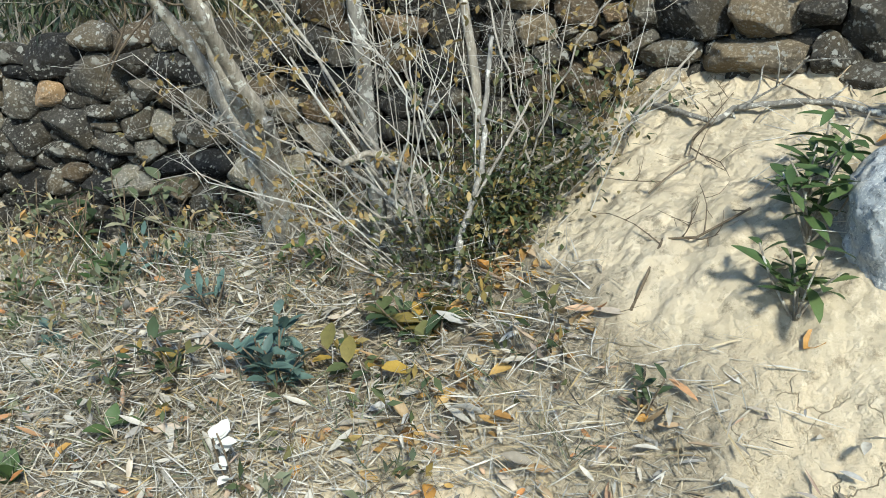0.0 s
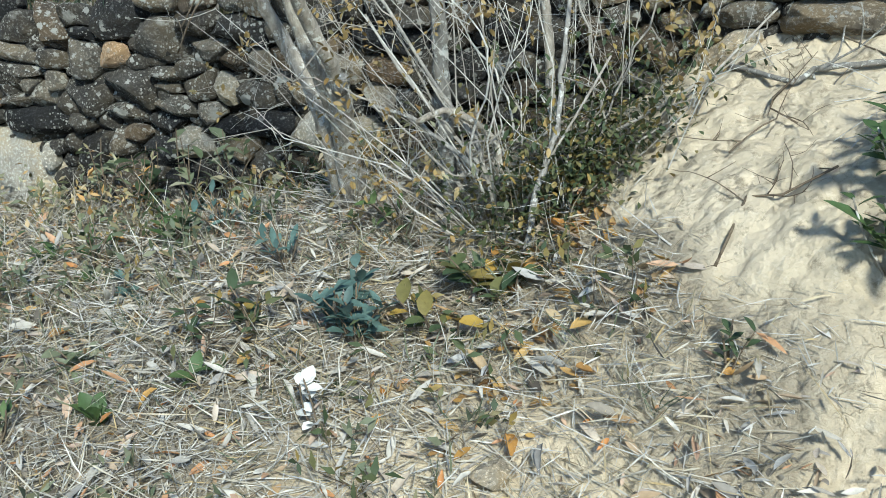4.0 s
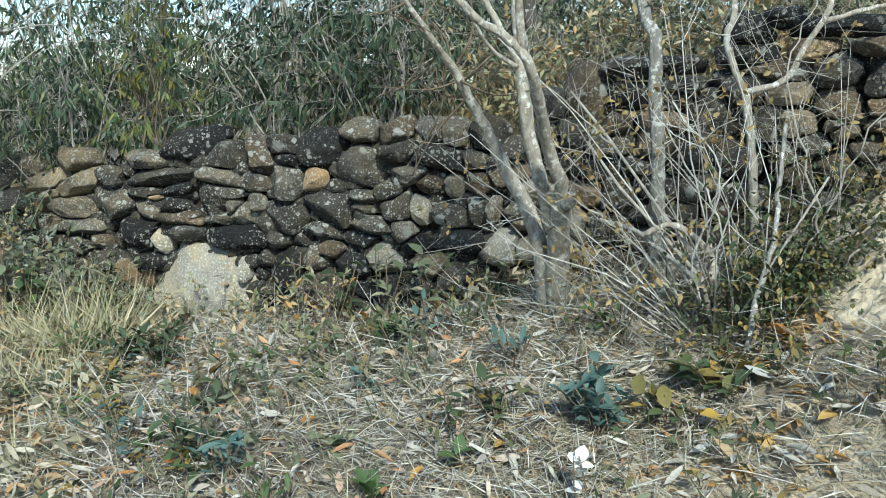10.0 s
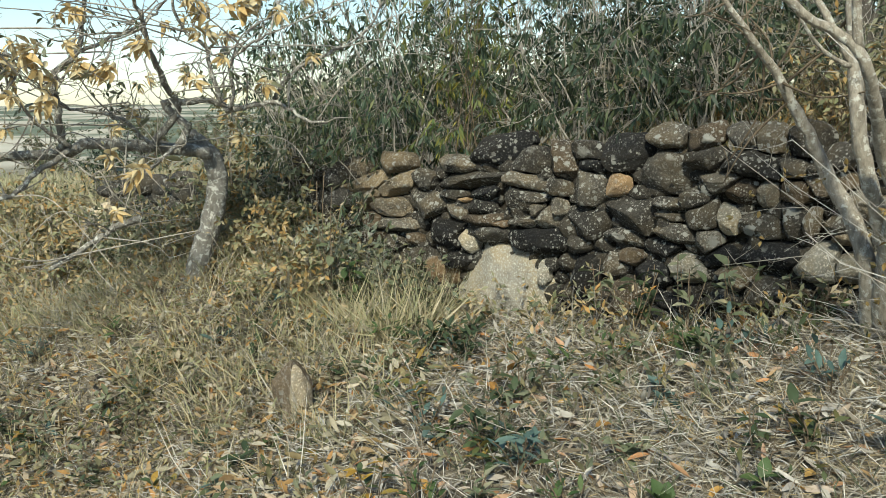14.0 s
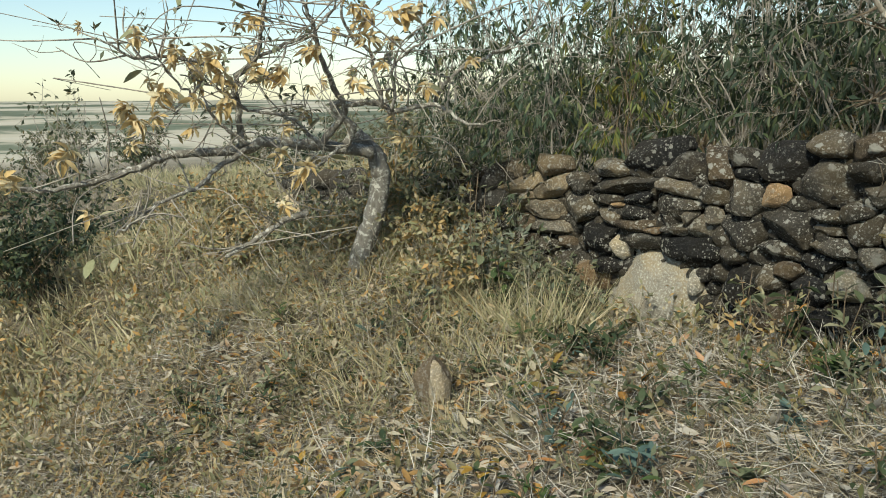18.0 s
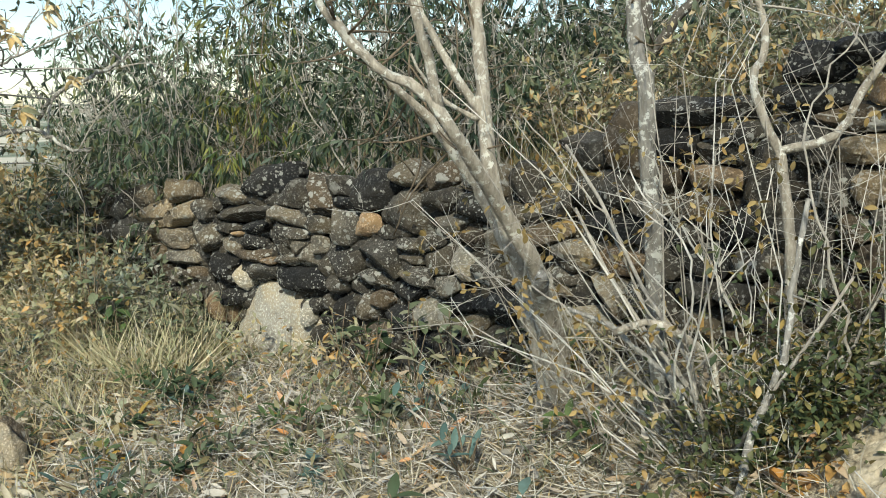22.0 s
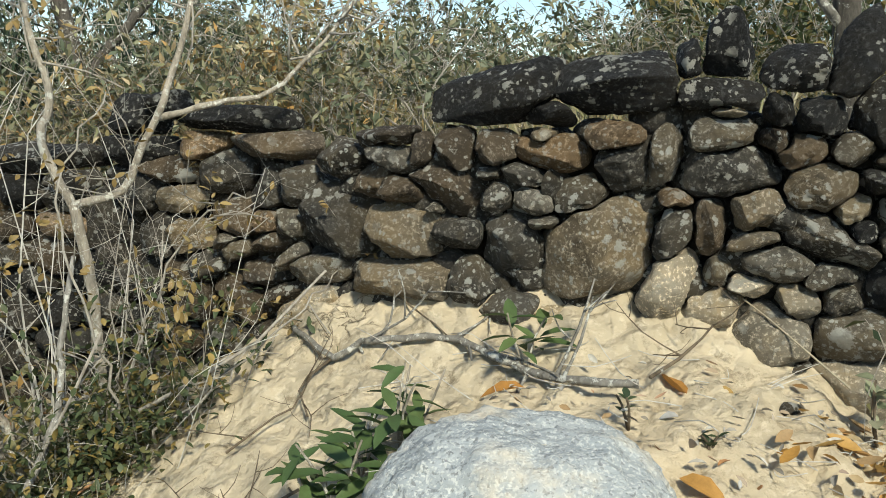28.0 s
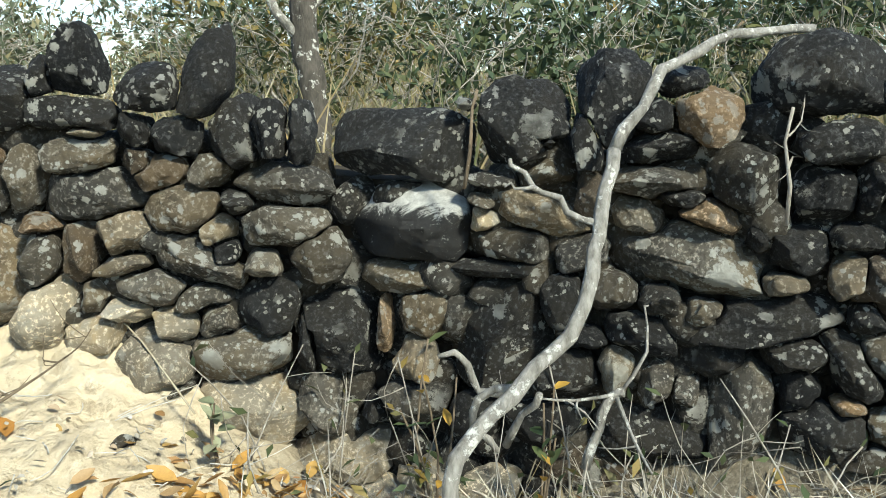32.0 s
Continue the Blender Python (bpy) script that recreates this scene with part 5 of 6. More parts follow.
# the gnarled tree at the end of the wall
old = thing("tree", (-3.45, 4.3, ground_z(-3.45, 4.3)), "gnarled lichen-grey tree with bare crooked branches", "tree")
limbs(old, "trunk", [(((-3.50, 4.30, 0.25), (-3.40, 4.33, 0.58), (-3.29, 4.37, 0.94), (-3.31, 4.38, 1.15), (-3.42, 4.30, 1.30)), 0.075, 0.055)], BARK_GREY, 12, 0.004)
branches = [
    (((-3.266, 4.284, 1.204), (-3.491, 4.066, 1.251), (-3.723, 3.815, 1.271), (-3.830, 3.660, 1.222), (-4.045, 3.373, 1.212), (-4.175, 3.150, 1.117), (-4.247, 2.993, 1.078), (-4.381, 2.729, 1.038), (-4.450, 2.564, 1.083)), 0.040, 0.010),
    (((-3.709, 3.705, 1.263), (-3.839, 3.482, 1.107), (-3.862, 3.368, 1.017), (-3.951, 3.174, 0.950), (-3.982, 3.038, 0.867), (-3.998, 2.915, 0.797)), 0.018, 0.006),
    (((-3.342, 4.101, 1.253), (-3.280, 4.109, 1.373), (-3.347, 4.009, 1.491), (-3.113, 4.145, 1.509), (-3.032, 4.158, 1.457), (-2.907, 4.200, 1.470), (-2.763, 4.251, 1.495), (-2.617, 4.296, 1.408), (-2.486, 4.328, 1.376)), 0.026, 0.008),
    (((-2.970, 4.018, 1.491), (-2.987, 3.979, 1.649), (-2.995, 3.941, 1.788), (-3.054, 3.865, 1.864), (-3.082, 3.805, 1.982), (-3.031, 3.796, 2.156)), 0.014, 0.006),
    (((-2.928, 4.047, 1.459), (-2.902, 4.036, 1.586), (-2.890, 4.010, 1.710), (-2.796, 4.042, 1.786), (-2.675, 4.087, 1.860)), 0.012, 0.005),
    (((-3.447, 4.014, 1.255), (-3.292, 4.047, 1.458), (-3.278, 3.956, 1.589), (-3.282, 3.842, 1.763), (-3.244, 3.755, 1.927), (-3.243, 3.624, 2.125)), 0.024, 0.009),
    (((-3.802, 3.681, 1.245), (-3.765, 3.644, 1.462), (-3.720, 3.603, 1.656), (-3.593, 3.639, 1.765), (-3.526, 3.610, 1.901), (-3.436, 3.586, 2.106)), 0.024, 0.010),
    (((-3.663, 3.549, 1.544), (-3.730, 3.401, 1.715), (-3.828, 3.211, 1.766), (-3.900, 3.044, 1.754), (-3.962, 2.871, 1.850)), 0.015, 0.005),
    (((-3.697, 3.647, 1.266), (-3.754, 3.487, 1.401), (-3.779, 3.351, 1.529), (-3.831, 3.171, 1.711), (-3.799, 3.081, 1.854)), 0.013, 0.004),
    (((-3.382, 3.937, 1.243), (-3.456, 3.826, 1.379), (-3.524, 3.712, 1.446), (-3.611, 3.572, 1.464), (-3.687, 3.437, 1.591), (-3.796, 3.254, 1.667)), 0.014, 0.004),
    (((-3.279, 4.023, 1.258), (-3.397, 3.821, 1.100), (-3.484, 3.649, 1.077), (-3.485, 3.560, 1.116)), 0.012, 0.004),
    (((-3.496, 3.922, 0.847), (-3.605, 3.762, 0.772), (-3.703, 3.594, 0.667), (-3.753, 3.479, 0.612)), 0.022, 0.012),
    (((-2.845, 4.347, 1.487), (-2.719, 4.337, 1.650), (-2.483, 4.384, 1.773), (-2.279, 4.403, 1.859), (-2.131, 4.376, 2.031)), 0.012, 0.005),
    (((-3.509, 3.554, 1.760), (-3.288, 3.661, 1.863), (-3.122, 3.708, 1.948), (-2.995, 3.702, 2.115)), 0.012, 0.005)]
limbs(old, "branch", branches, BARK_GREY, 8, 0.006)
so, tips = Soup(), []
for pts, r0, r1 in branches:
    twigs_from(so, pts, 8, 0.48, 0.006, 0.25, 4, 2, tips, 0.12)
    for _ in range(4):
        p = Vector(random.choice(pts[1:]))
        a = p + Vector((random.gauss(0, 0.35), random.gauss(-0.1, 0.35), random.uniform(-0.1, 0.25)))
        so.tube((p, a, a + Vector((random.gauss(0, 0.3), random.gauss(-0.1, 0.3), random.uniform(-0.35, 0.15)))), 0.005, 0.002, 4)
grown("twig_spray", so, TWIG, old)["kind"] = "stuff"
so = Soup()
for k in range(11):
    so.blade(unit(0.12), Vector((math.cos(k * 2.4), math.sin(k * 2.4), random.uniform(-0.9, 0.7))), unit(0.6) + Vector((0, 0, 1)), random.uniform(0.45, 1.0), random.uniform(0.28, 0.42), random.uniform(0.2, 0.9), random.uniform(0.3, 0.9), True)
rosette = so.make("leaf_rosette", CREAM)
so = Soup()
so.blade((0, 0, 0), (0, 1, -0.3), (0, 0, 1), 1.0, 0.46, 0.2, 0.2, True)
broad = so.make("large_leaf", leaf_material("broad_pale_leaves", (0.36, 0.37, 0.22), (0.28, 0.29, 0.15), (0.42, 0.40, 0.26), single=True))
for p in ((-3.722, 3.134, 1.784), (-3.587, 3.295, 1.776), (-3.403, 3.499, 1.678), (-3.349, 3.553, 1.665), (-3.555, 3.340, 1.504), (-3.540, 3.355, 1.635), (-3.873, 2.948, 1.523), (-3.859, 2.967, 1.448), (-3.754, 3.105, 1.566), (-3.253, 3.627, 1.132), (-3.205, 3.685, 1.779), (-2.958, 3.874, 2.000), (-2.954, 3.890, 1.885), (-2.833, 3.968, 2.021), (-2.747, 4.035, 1.991), (-4.038, 2.694, 1.247), (-4.182, 2.433, 1.114), (-3.434, 3.442, 1.971)):
    for _ in range(2):
        lf = hang(new("leaf_rosette", rosette), old)
        k = random.uniform(0.07, 0.10)
        lf.matrix_basis = Matrix.Translation(Vector(p) + unit(0.04)) @ Euler((random.uniform(-1.2, 1.2), random.uniform(-1.2, 1.2), random.uniform(0, 6.28))).to_matrix().to_4x4() @ Matrix.Diagonal((k, k, k, 1))
picks = random.sample(tips, min(90, len(tips)))
for i, (a, b) in enumerate(picks):
    lf = hang(new("leaf_rosette" if i < 60 else "large_leaf", rosette if i < 60 else broad), old)
    k = random.uniform(0.045, 0.085) if i < 60 else random.uniform(0.09, 0.15)
    lf.matrix_basis = Matrix.Translation(b) @ Euler((random.uniform(-0.9, 0.9), random.uniform(-0.9, 0.9), random.uniform(0, 6.28))).to_matrix().to_4x4() @ Matrix.Diagonal((k, k, k, 1))
so = Soup()
clothe(so, [q for q in tips if q[0].z > 1.35 and random.random() < 0.30], 3, 0.05, 0.02, 0.2)
grown("small_leaves", so, GREEN_GREY, old, "small grey-green leaves")["kind"] = "stuff"

# evergreen bushes behind the low stretch of the wall
EVER = "evergreen bush with narrow drooping leaves behind the wall"
for x, y, sx, sz, mat in ((-3.1, 5.25, 0.6, 2.5, GREEN_NARROW), (-2.3, 5.05, 0.5, 2.0, GREEN_NARROW), (-2.75, 5.35, 0.75, 1.7, GREEN_NARROW), (-1.95, 5.35, 0.8, 2.1, GREEN_NARROW), (-1.1, 4.95, 0.75, 1.9, GREEN_DEEP), (-0.45, 4.7, 0.6, 1.7, GREEN_DEEP), (-1.6, 6.2, 1.0, 2.9, GREEN_DEEP), (-0.3, 5.6, 0.9, 2.4, GREEN_DEEP), (-3.6, 5.9, 0.8, 2.2, GREEN_NARROW), (-2.7, 6.6, 1.0, 3.0, GREEN_DEEP), (0.5, 6.3, 1.0, 2.2, GREEN_DEEP)):
    bush("bush", (x, y), (sx, 0.5, sz), 24 if x > -1.5 else 18, 6, 0.078, 0.017, TWIG, mat, EVER, droop=0.75, group="bushes behind the wall", lift=-0.1, twig=0.42, thick=0.008)
bush("bush", (-1.84, 4.98), (0.22, 0.2, 1.6), 6, 6, 0.08, 0.014, TWIG_BROWN, FROND, "bush with drooping yellow-green fronds behind the wall", droop=1.2, group="bushes behind the wall", lift=-0.1, twig=0.36, thick=0.007)
for x, y, sz in ((-0.53, 5.18, 0.7), (-0.17, 5.59, 0.75), (-1.04, 5.84, 0.9), (0.15, 4.4, 0.75), (0.6, 4.15, 0.8), (1.05, 3.95, 0.75), (0.85, 4.7, 0.9), (1.45, 4.4, 0.8)):
    bush("bush", (x, y), (0.42, 0.25, sz), 14, 4, 0.05, 0.018, TWIG_BROWN, WEED, "withered golden-brown bush behind the wall", droop=0.1, group="bushes behind the wall", lift=0.4, thick=0.005, twig=0.24, bare=0.1)
DRY = "thin dry bush with sparse grey-green leaves behind the wall"
# right-hand bushes in GREEN_DARK: their shade is in the leaf colour
for x, y, sx, sz, mat in ((0.35, 4.5, 0.5, 0.95, GREEN_GREY), (0.95, 4.2, 0.5, 1.0, GREEN_GREY), (1.5, 4.1, 0.5, 0.85, WEED), (1.9, 3.7, 0.5, 0.62, GREEN_GREY), (1.3, 5.2, 0.8, 0.95, GREEN_GREY), (2.5, 4.8, 0.9, 0.7, GREEN_GREY), (3.4, 4.2, 0.9, 0.75, OLIVE), (4.3, 3.6, 0.9, 0.8, OLIVE), (0.5, 5.6, 0.8, 1.5, GREEN_GREY), (3.6, 2.75, 0.4, 0.55, GREEN_DARK), (4.2, 2.3, 0.5, 0.6, GREEN_DARK), (4.9, 2.3, 0.7, 0.9, GREEN_DARK), (3.9, 3.0, 0.6, 0.85, GREEN_DARK), (3.2, 3.6, 0.5, 0.7, OLIVE), (-4.4, 5.6, 0.7, 0.75, GREEN_GREY), (-6.9, 7.4, 0.7, 0.9, GREEN_DEEP)):
    bush("bush", (x, y), (sx, 0.45, sz), 13, 8, 0.046, 0.016, TWIG, mat, DRY, droop=0.05, group="bushes behind the wall", lift=0.5, thick=0.006, twig=0.26, bare=0.1)
for x, y, sz in ((-2.75, 4.95, 0.95), (-3.05, 4.85, 1.15), (-3.45, 5.0, 1.25), (-3.9, 5.1, 1.1), (-4.4, 5.0, 0.95), (-4.9, 5.3, 1.0), (-5.4, 5.2, 0.8)):
    bush("bush", (x, y), (0.4, 0.2, sz), 14, 6, 0.06, 0.024, TWIG, random.choice((GREEN_GREY, WEED, GREEN_GREY)), "low leafy bush overgrowing the end of the wall", droop=0.2, group="bushes before the wall", thick=0.006, twig=0.2)
for x, y, sz, mat in ((-2.3, 4.50, 0.45, GREEN_GREY), (-2.6, 4.6, 0.5, GREEN_PALE), (-2.85, 4.7, 0.6, WEED), (-2.05, 4.42, 0.3, GREEN_GREY), (-3.15, 4.75, 0.6, WEED), (-3.75, 4.5, 0.46, WEED), (-2.75, 4.25, 0.45, WEED)):
    bush("bush", (x, y), (0.3, 0.14, sz), 14, 5, 0.05, 0.022, TWIG, mat, "dry twiggy weed bush with a few withered leaves", droop=0.1, group="dry weeds by the wall", thick=0.004, twig=0.26, bare=0.15, lift=0.15)
for x, y, sx, sz in ((1.2, 7.0, 1.0, 1.5), (2.4, 6.5, 1.0, 1.3), (3.6, 5.8, 1.0, 1.25), (2.0, 5.0, 0.5, 0.9), (3.0, 4.6, 0.5, 0.85), (4.6, 5.0, 0.9, 1.2)):
    bush("bush", (x, y), (sx, 0.6, sz), 13, 7, 0.045, 0.017, TWIG, random.choice((GREEN_GREY, OLIVE)), "open bush with dull grey-green leaves behind the wall", droop=0.0, group="bushes behind the wall", lift=0.4, thick=0.008, twig=0.36, bare=0.15)
for x, y, sz in ((-2.8, 4.45, 0.35), (-3.15, 4.6, 0.45), (-3.6, 4.7, 0.55), (-4.0, 4.9, 0.6), (-4.5, 5.0, 0.55)):
    bush("bush", (x, y), (0.26, 0.16, sz), 12, 5, 0.05, 0.022, TWIG, WEED, "sunlit brown-green weeds overgrowing the end of the wall", droop=0.1, group="dry weeds by the wall", thick=0.004, twig=0.2, lift=0.3, bare=0.1)
for x, y, sz in ((-6.0, 5.6, 0.45), (-6.8, 6.0, 0.55), (-7.6, 6.6, 0.6), (-5.4, 5.9, 0.5), (-8.6, 7.0, 0.7)):
    bush("bush", (x, y), (0.5, 0.35, sz), 12, 6, 0.06, 0.028, TWIG, WEED, "low brown-green bush on the open slope", droop=0.1, group="dry weeds by the wall", thick=0.005, twig=0.26, lift=0.3)
bush("bush", (-7.3, 4.3), (0.8, 0.6, 1.15), 20, 6, 0.07, 0.03, TWIG_BROWN, GREEN_DEEP, "dark green rounded bush on the open slope", group="bushes on the slope", thick=0.008, twig=0.36)
bush("bush", (-8.6, 5.6), (0.8, 0.6, 1.0), 18, 6, 0.07, 0.03, TWIG_BROWN, GREEN_DEEP, "dark green rounded bush on the open slope", group="bushes on the slope", thick=0.008, twig=0.36)
bush("bush", (-11.2, 7.3), (0.9, 0.7, 2.9), 16, 4, 0.10, 0.04, TWIG, GREEN_GREY, "open grey-green bush on the far slope", group="bushes on the slope", thick=0.014, twig=0.6)
# more distant scrub
for i in range(26):
    a = radians(-62 + 128 * i / 25 + random.uniform(-2, 2))
    d = random.uniform(8, 15) + (14 if a < -0.62 else 0)
    x, y = d * math.sin(a), d * math.cos(a)
    high = random.uniform(0.7, 1.3) if a > 0.1 else random.uniform(1.2, 2.0)
    bush("bush", (x, y), (1.3, 1.0, high), 14, 13, 0.075, 0.03, TWIG_BROWN, random.choice((GREEN_GREY, GREEN_GREY, GREEN_NARROW)), "far rounded scrub bush on the hillside", group="far scrub", thick=0.02, twig=0.6)

# grey trunk behind the high stretch
far_tree = thing("tree", (3.05, 2.95, ground_z(3.05, 2.95)), "grey lichen-spotted tree trunk behind the wall", "tree")
# grey trunk painted with dark bark to look shaded
limbs(far_tree, "trunk", [(((3.02, 2.95, 1.45), (3.03, 2.97, 1.8), (3.0, 3.0, 2.1), (3.06, 3.05, 2.6)), 0.045, 0.036)], BARK_DARK, 11, 0.003)
limbs(far_tree, "limb", [(((3.01, 2.98, 1.98), (2.9, 3.0, 2.12), (2.75, 3.05, 2.4)), 0.016, 0.008), (((3.02, 3.0, 2.1), (3.2, 3.0, 2.25), (3.5, 3.05, 2.5)), 0.014, 0.006)], BARK_GREY)
back_tree = thing("tree", (0.3, 5.2, ground_z(0.3, 5.2)), "dark slanting tree behind the evergreen bushes", "tree")
limbs(back_tree, "trunk", [(((0.2, 5.2, 1.2), (0.3, 5.2, 1.7), (0.25, 5.2, 2.2), (0.0, 5.2, 2.8)), 0.05, 0.035), (((0.28, 5.2, 1.8), (0.5, 5.2, 2.1), (0.85, 5.2, 2.5)), 0.03, 0.02)], BARK_DARK)

# ---- ground cover ----


def scatter(n, x0, x1, y0, y1, keep):
    x, y = np.random.uniform(x0, x1, n), np.random.uniform(y0, y1, n)
    d, s = beyond_wall(x, y)
    ok = keep(x, y, d, clay_np(x, y))
    x, y = x[ok], y[ok]
    return np.stack([x, y, ground_np(x, y)], 1)


def stuff(name, soup, mat, label):
    return tagged(new(name, soup.make(name, mat)), label, name.replace("_", " "), kind="stuff")


def front(x, y, d, c):
    bare = 0.75 * np.exp(-((x - 0.58) / 0.45) ** 2 - ((y - 1.85) / 0.34) ** 2)
    return (d < -0.03) & (np.random.rand(len(x)) > np.maximum(1.15 * c, bare))


so = Soup()
for x, y, z in scatter(100000, -6.0, 4.0, 0.9, 5.4, front):
    so.blade((x, y, z + random.uniform(0.004, 0.03)), (random.gauss(0, 1), random.gauss(0, 1), random.uniform(-0.15, 0.5)), (random.gauss(0, 0.6), random.gauss(0, 0.6), 1), random.uniform(0.05, 0.20), random.uniform(0.0016, 0.0042), random.uniform(-0.2, 0.3), 0.1, False)
for x, y, z in scatter(24000, -0.6, 1.45, 0.9, 3.0, lambda x, y, d, c: (d < -0.03) & (np.random.rand(len(x)) > 1.05 * c)):
    so.blade((x, y, z + random.uniform(0.004, 0.025)), (random.gauss(0, 1), random.gauss(0, 1), random.uniform(-0.15, 0.35)), (random.gauss(0, 0.6), random.gauss(0, 0.6), 1), random.uniform(0.03, 0.13), random.uniform(0.002, 0.005), random.uniform(-0.2, 0.3), 0.1, False)
stuff("straw_litter", so, STRAW, "dry straw and broken grass stems on the ground")
so = Soup()
for x, y, z in scatter(17000, -4.2, 4.0, 0.9, 5.2, front):
    k = random.uniform(0.014, 0.045)
    so.blade((x, y, z + random.uniform(0.006, 0.03)), (random.gauss(0, 1), random.gauss(0, 1), random.uniform(-0.3, 0.4)), (random.gauss(0, 0.6), random.gauss(0, 0.6), 1), k, k * random.uniform(0.15, 0.45), random.uniform(-0.5, 0.5), random.uniform(0.1, 0.8), True)
for x, y, z in scatter(15000, -4.2, 4.0, 0.9, 5.2, front):
    k = random.uniform(0.035, 0.085)
    so.blade((x, y, z + random.uniform(0.012, 0.04)), (random.gauss(0, 1), random.gauss(0, 1), random.uniform(-0.25, 0.3)), (random.gauss(0, 0.5), random.gauss(0, 0.5), 1), k, k * random.uniform(0.18, 0.36), random.uniform(-0.5, 0.6), random.uniform(0.1, 0.9), True)
for x, y, z in scatter(1500, 1.0, 1.6, 1.2, 2.15, lambda x, y, d, c: np.random.rand(len(x)) < ease(2.0, 1.5, y + 0.6 * (x - 1.1))):
    k = random.uniform(0.02, 0.06)
    so.blade((x, y, z + random.uniform(0.02, 0.04)), (random.gauss(0, 1), random.gauss(0, 1), random.uniform(-0.2, 0.3)), (random.gauss(0, 0.5), random.gauss(0, 0.5), 1), k, k * random.uniform(0.1, 0.35), random.uniform(-0.5, 0.5), 0.5, True)
for x, y, z in scatter(170, 1.85, 2.75, 1.75, 2.3, lambda x, y, d, c: d < -0.12):
    k = random.uniform(0.012, 0.035)
    so.blade((x, y, z + random.uniform(0.015, 0.03)), (random.gauss(0, 1), random.gauss(0, 1), random.uniform(-0.1, 0.4)), (random.gauss(0, 0.6), random.gauss(0, 0.6), 1), k, k * random.uniform(0.3, 0.6), random.uniform(-0.5, 0.5), 0.6, True)
stuff("leaf_litter", so, LITTER, "grey-brown fallen leaves covering the ground")
so = Soup()
for cx, cy, sx, sy, n in ((0.98, 2.55, 0.12, 0.08, 130), (0.78, 2.25, 0.22, 0.15, 110), (3.2, 1.85, 0.3, 0.12, 420), (-0.2, 2.5, 0.6, 0.3, 60), (1.15, 2.72, 0.08, 0.05, 40), (-1.4, 3.3, 0.5, 0.4, 60), (2.62, 2.0, 0.14, 0.06, 150), (2.05, 2.2, 0.12, 0.03, 16), (-2.4, 3.6, 0.5, 0.4, 130), (-3.3, 3.9, 0.6, 0.4, 130), (-1.8, 2.9, 0.6, 0.5, 70), (-1.2, 3.6, 0.4, 0.3, 50)):
    px, py = np.random.normal(cx, sx, n), np.random.normal(cy, sy, n)
    dd, _ = beyond_wall(px, py)
    ok = (dd < -0.03) & (clay_np(px, py) < np.where(px > 2.3, 1.1, 0.45))
    for x, y, z in zip(px[ok], py[ok], ground_np(px, py)[ok]):
        k = random.uniform(0.025, 0.065)
        so.blade((x, y, z + random.uniform(0.012, 0.03)), (random.gauss(0, 1), random.gauss(0, 1), random.uniform(-0.15, 0.2)), (random.gauss(0, 0.5), random.gauss(0, 0.5), 1), k, k * random.uniform(0.35, 0.55), random.uniform(-0.5, 0.5), random.uniform(0.1, 0.8), True)
stuff("orange_leaf_litter", so, ORANGE, "drifts of orange-brown fallen leaves")
so = Soup()
for x, y, z in scatter(130, 1.5, 2.8, 1.75, 2.6, lambda x, y, d, c: d < -0.1):
    a = Vector((random.gauss(0, 1), random.gauss(0, 1), random.uniform(0, 0.3))).normalized() * random.uniform(0.05, 0.22)
    p = Vector((x, y, z + 0.02))
    so.tube((p, p + a * 0.5 + unit(0.02), p + a), 0.0014, 0.0009, 4)
for x, y, z in scatter(3400, -4.6, 4.0, 0.9, 5.2, front):
    a = Vector((random.gauss(0, 1), random.gauss(0, 1), random.uniform(0, 0.35))).normalized() * random.uniform(0.06, 0.30)
    p = Vector((x, y, z + 0.015))
    so.tube((p, p + a * 0.5 + unit(0.015), p + a), random.uniform(0.0014, 0.0034), 0.0011, 4)
stuff("twig_litter", so, TWIG_WHITE, "broken pale twigs on the ground")


def tufts(name, n, box, keep, blades, high, mat, label, wide=0.004):
    so = Soup()
    for x, y, z in scatter(n, *box, keep):
        lean = unit(0.25)
        for _ in range(random.randint(*blades)):
            h = random.uniform(*high)
            w = Vector((random.gauss(0, 0.75), random.gauss(0, 0.75), 1)) + lean
            so.blade((x + random.gauss(0, 0.02), y + random.gauss(0, 0.02), z - 0.01), w, unit(), h, wide * random.uniform(0.7, 1.4), random.uniform(0.1, 0.5), 0.1, False)
    return stuff(name, so, mat, label)


tufts("dry_grass", 2500, (-9, -1.3, 1.0, 7), lambda x, y, d, c: (d < -0.05) & (np.random.rand(len(x)) < ease(-1.2, -3.0, x)), (6, 13), (0.05, 0.26), STRAW_GOLD, "tall golden-brown dry grass on the slope", 0.0045)
tufts("dry_grass", 420, (-1.6, 1.1, 1.6, 4.4), lambda x, y, d, c: d < -0.06, (4, 8), (0.05, 0.18), STRAW, "thin tufts of standing straw", 0.003)
tufts("green_grass", 700, (-3.4, 1.0, 1.6, 4.6), lambda x, y, d, c: (d < -0.05) & (d > -1.6), (5, 10), (0.05, 0.16), GREEN_GREY, "short grey-green grass among the litter", 0.004)
tufts("dry_grass", 4200, (-1.5, 7.0, 0.8, 11.0), lambda x, y, d, c: (d > 0.42) & (np.random.rand(len(x)) < np.exp(-(d - 0.4) / 4)), (8, 13), (0.16, 0.48), leaf_material("rank_grass", (0.38, 0.32, 0.17), (0.28, 0.26, 0.13), (0.16, 0.18, 0.08), (0.48, 0.42, 0.27), (0.36, 0.25, 0.09), (0.22, 0.23, 0.13)), "rank dry grass behind the wall", 0.005)
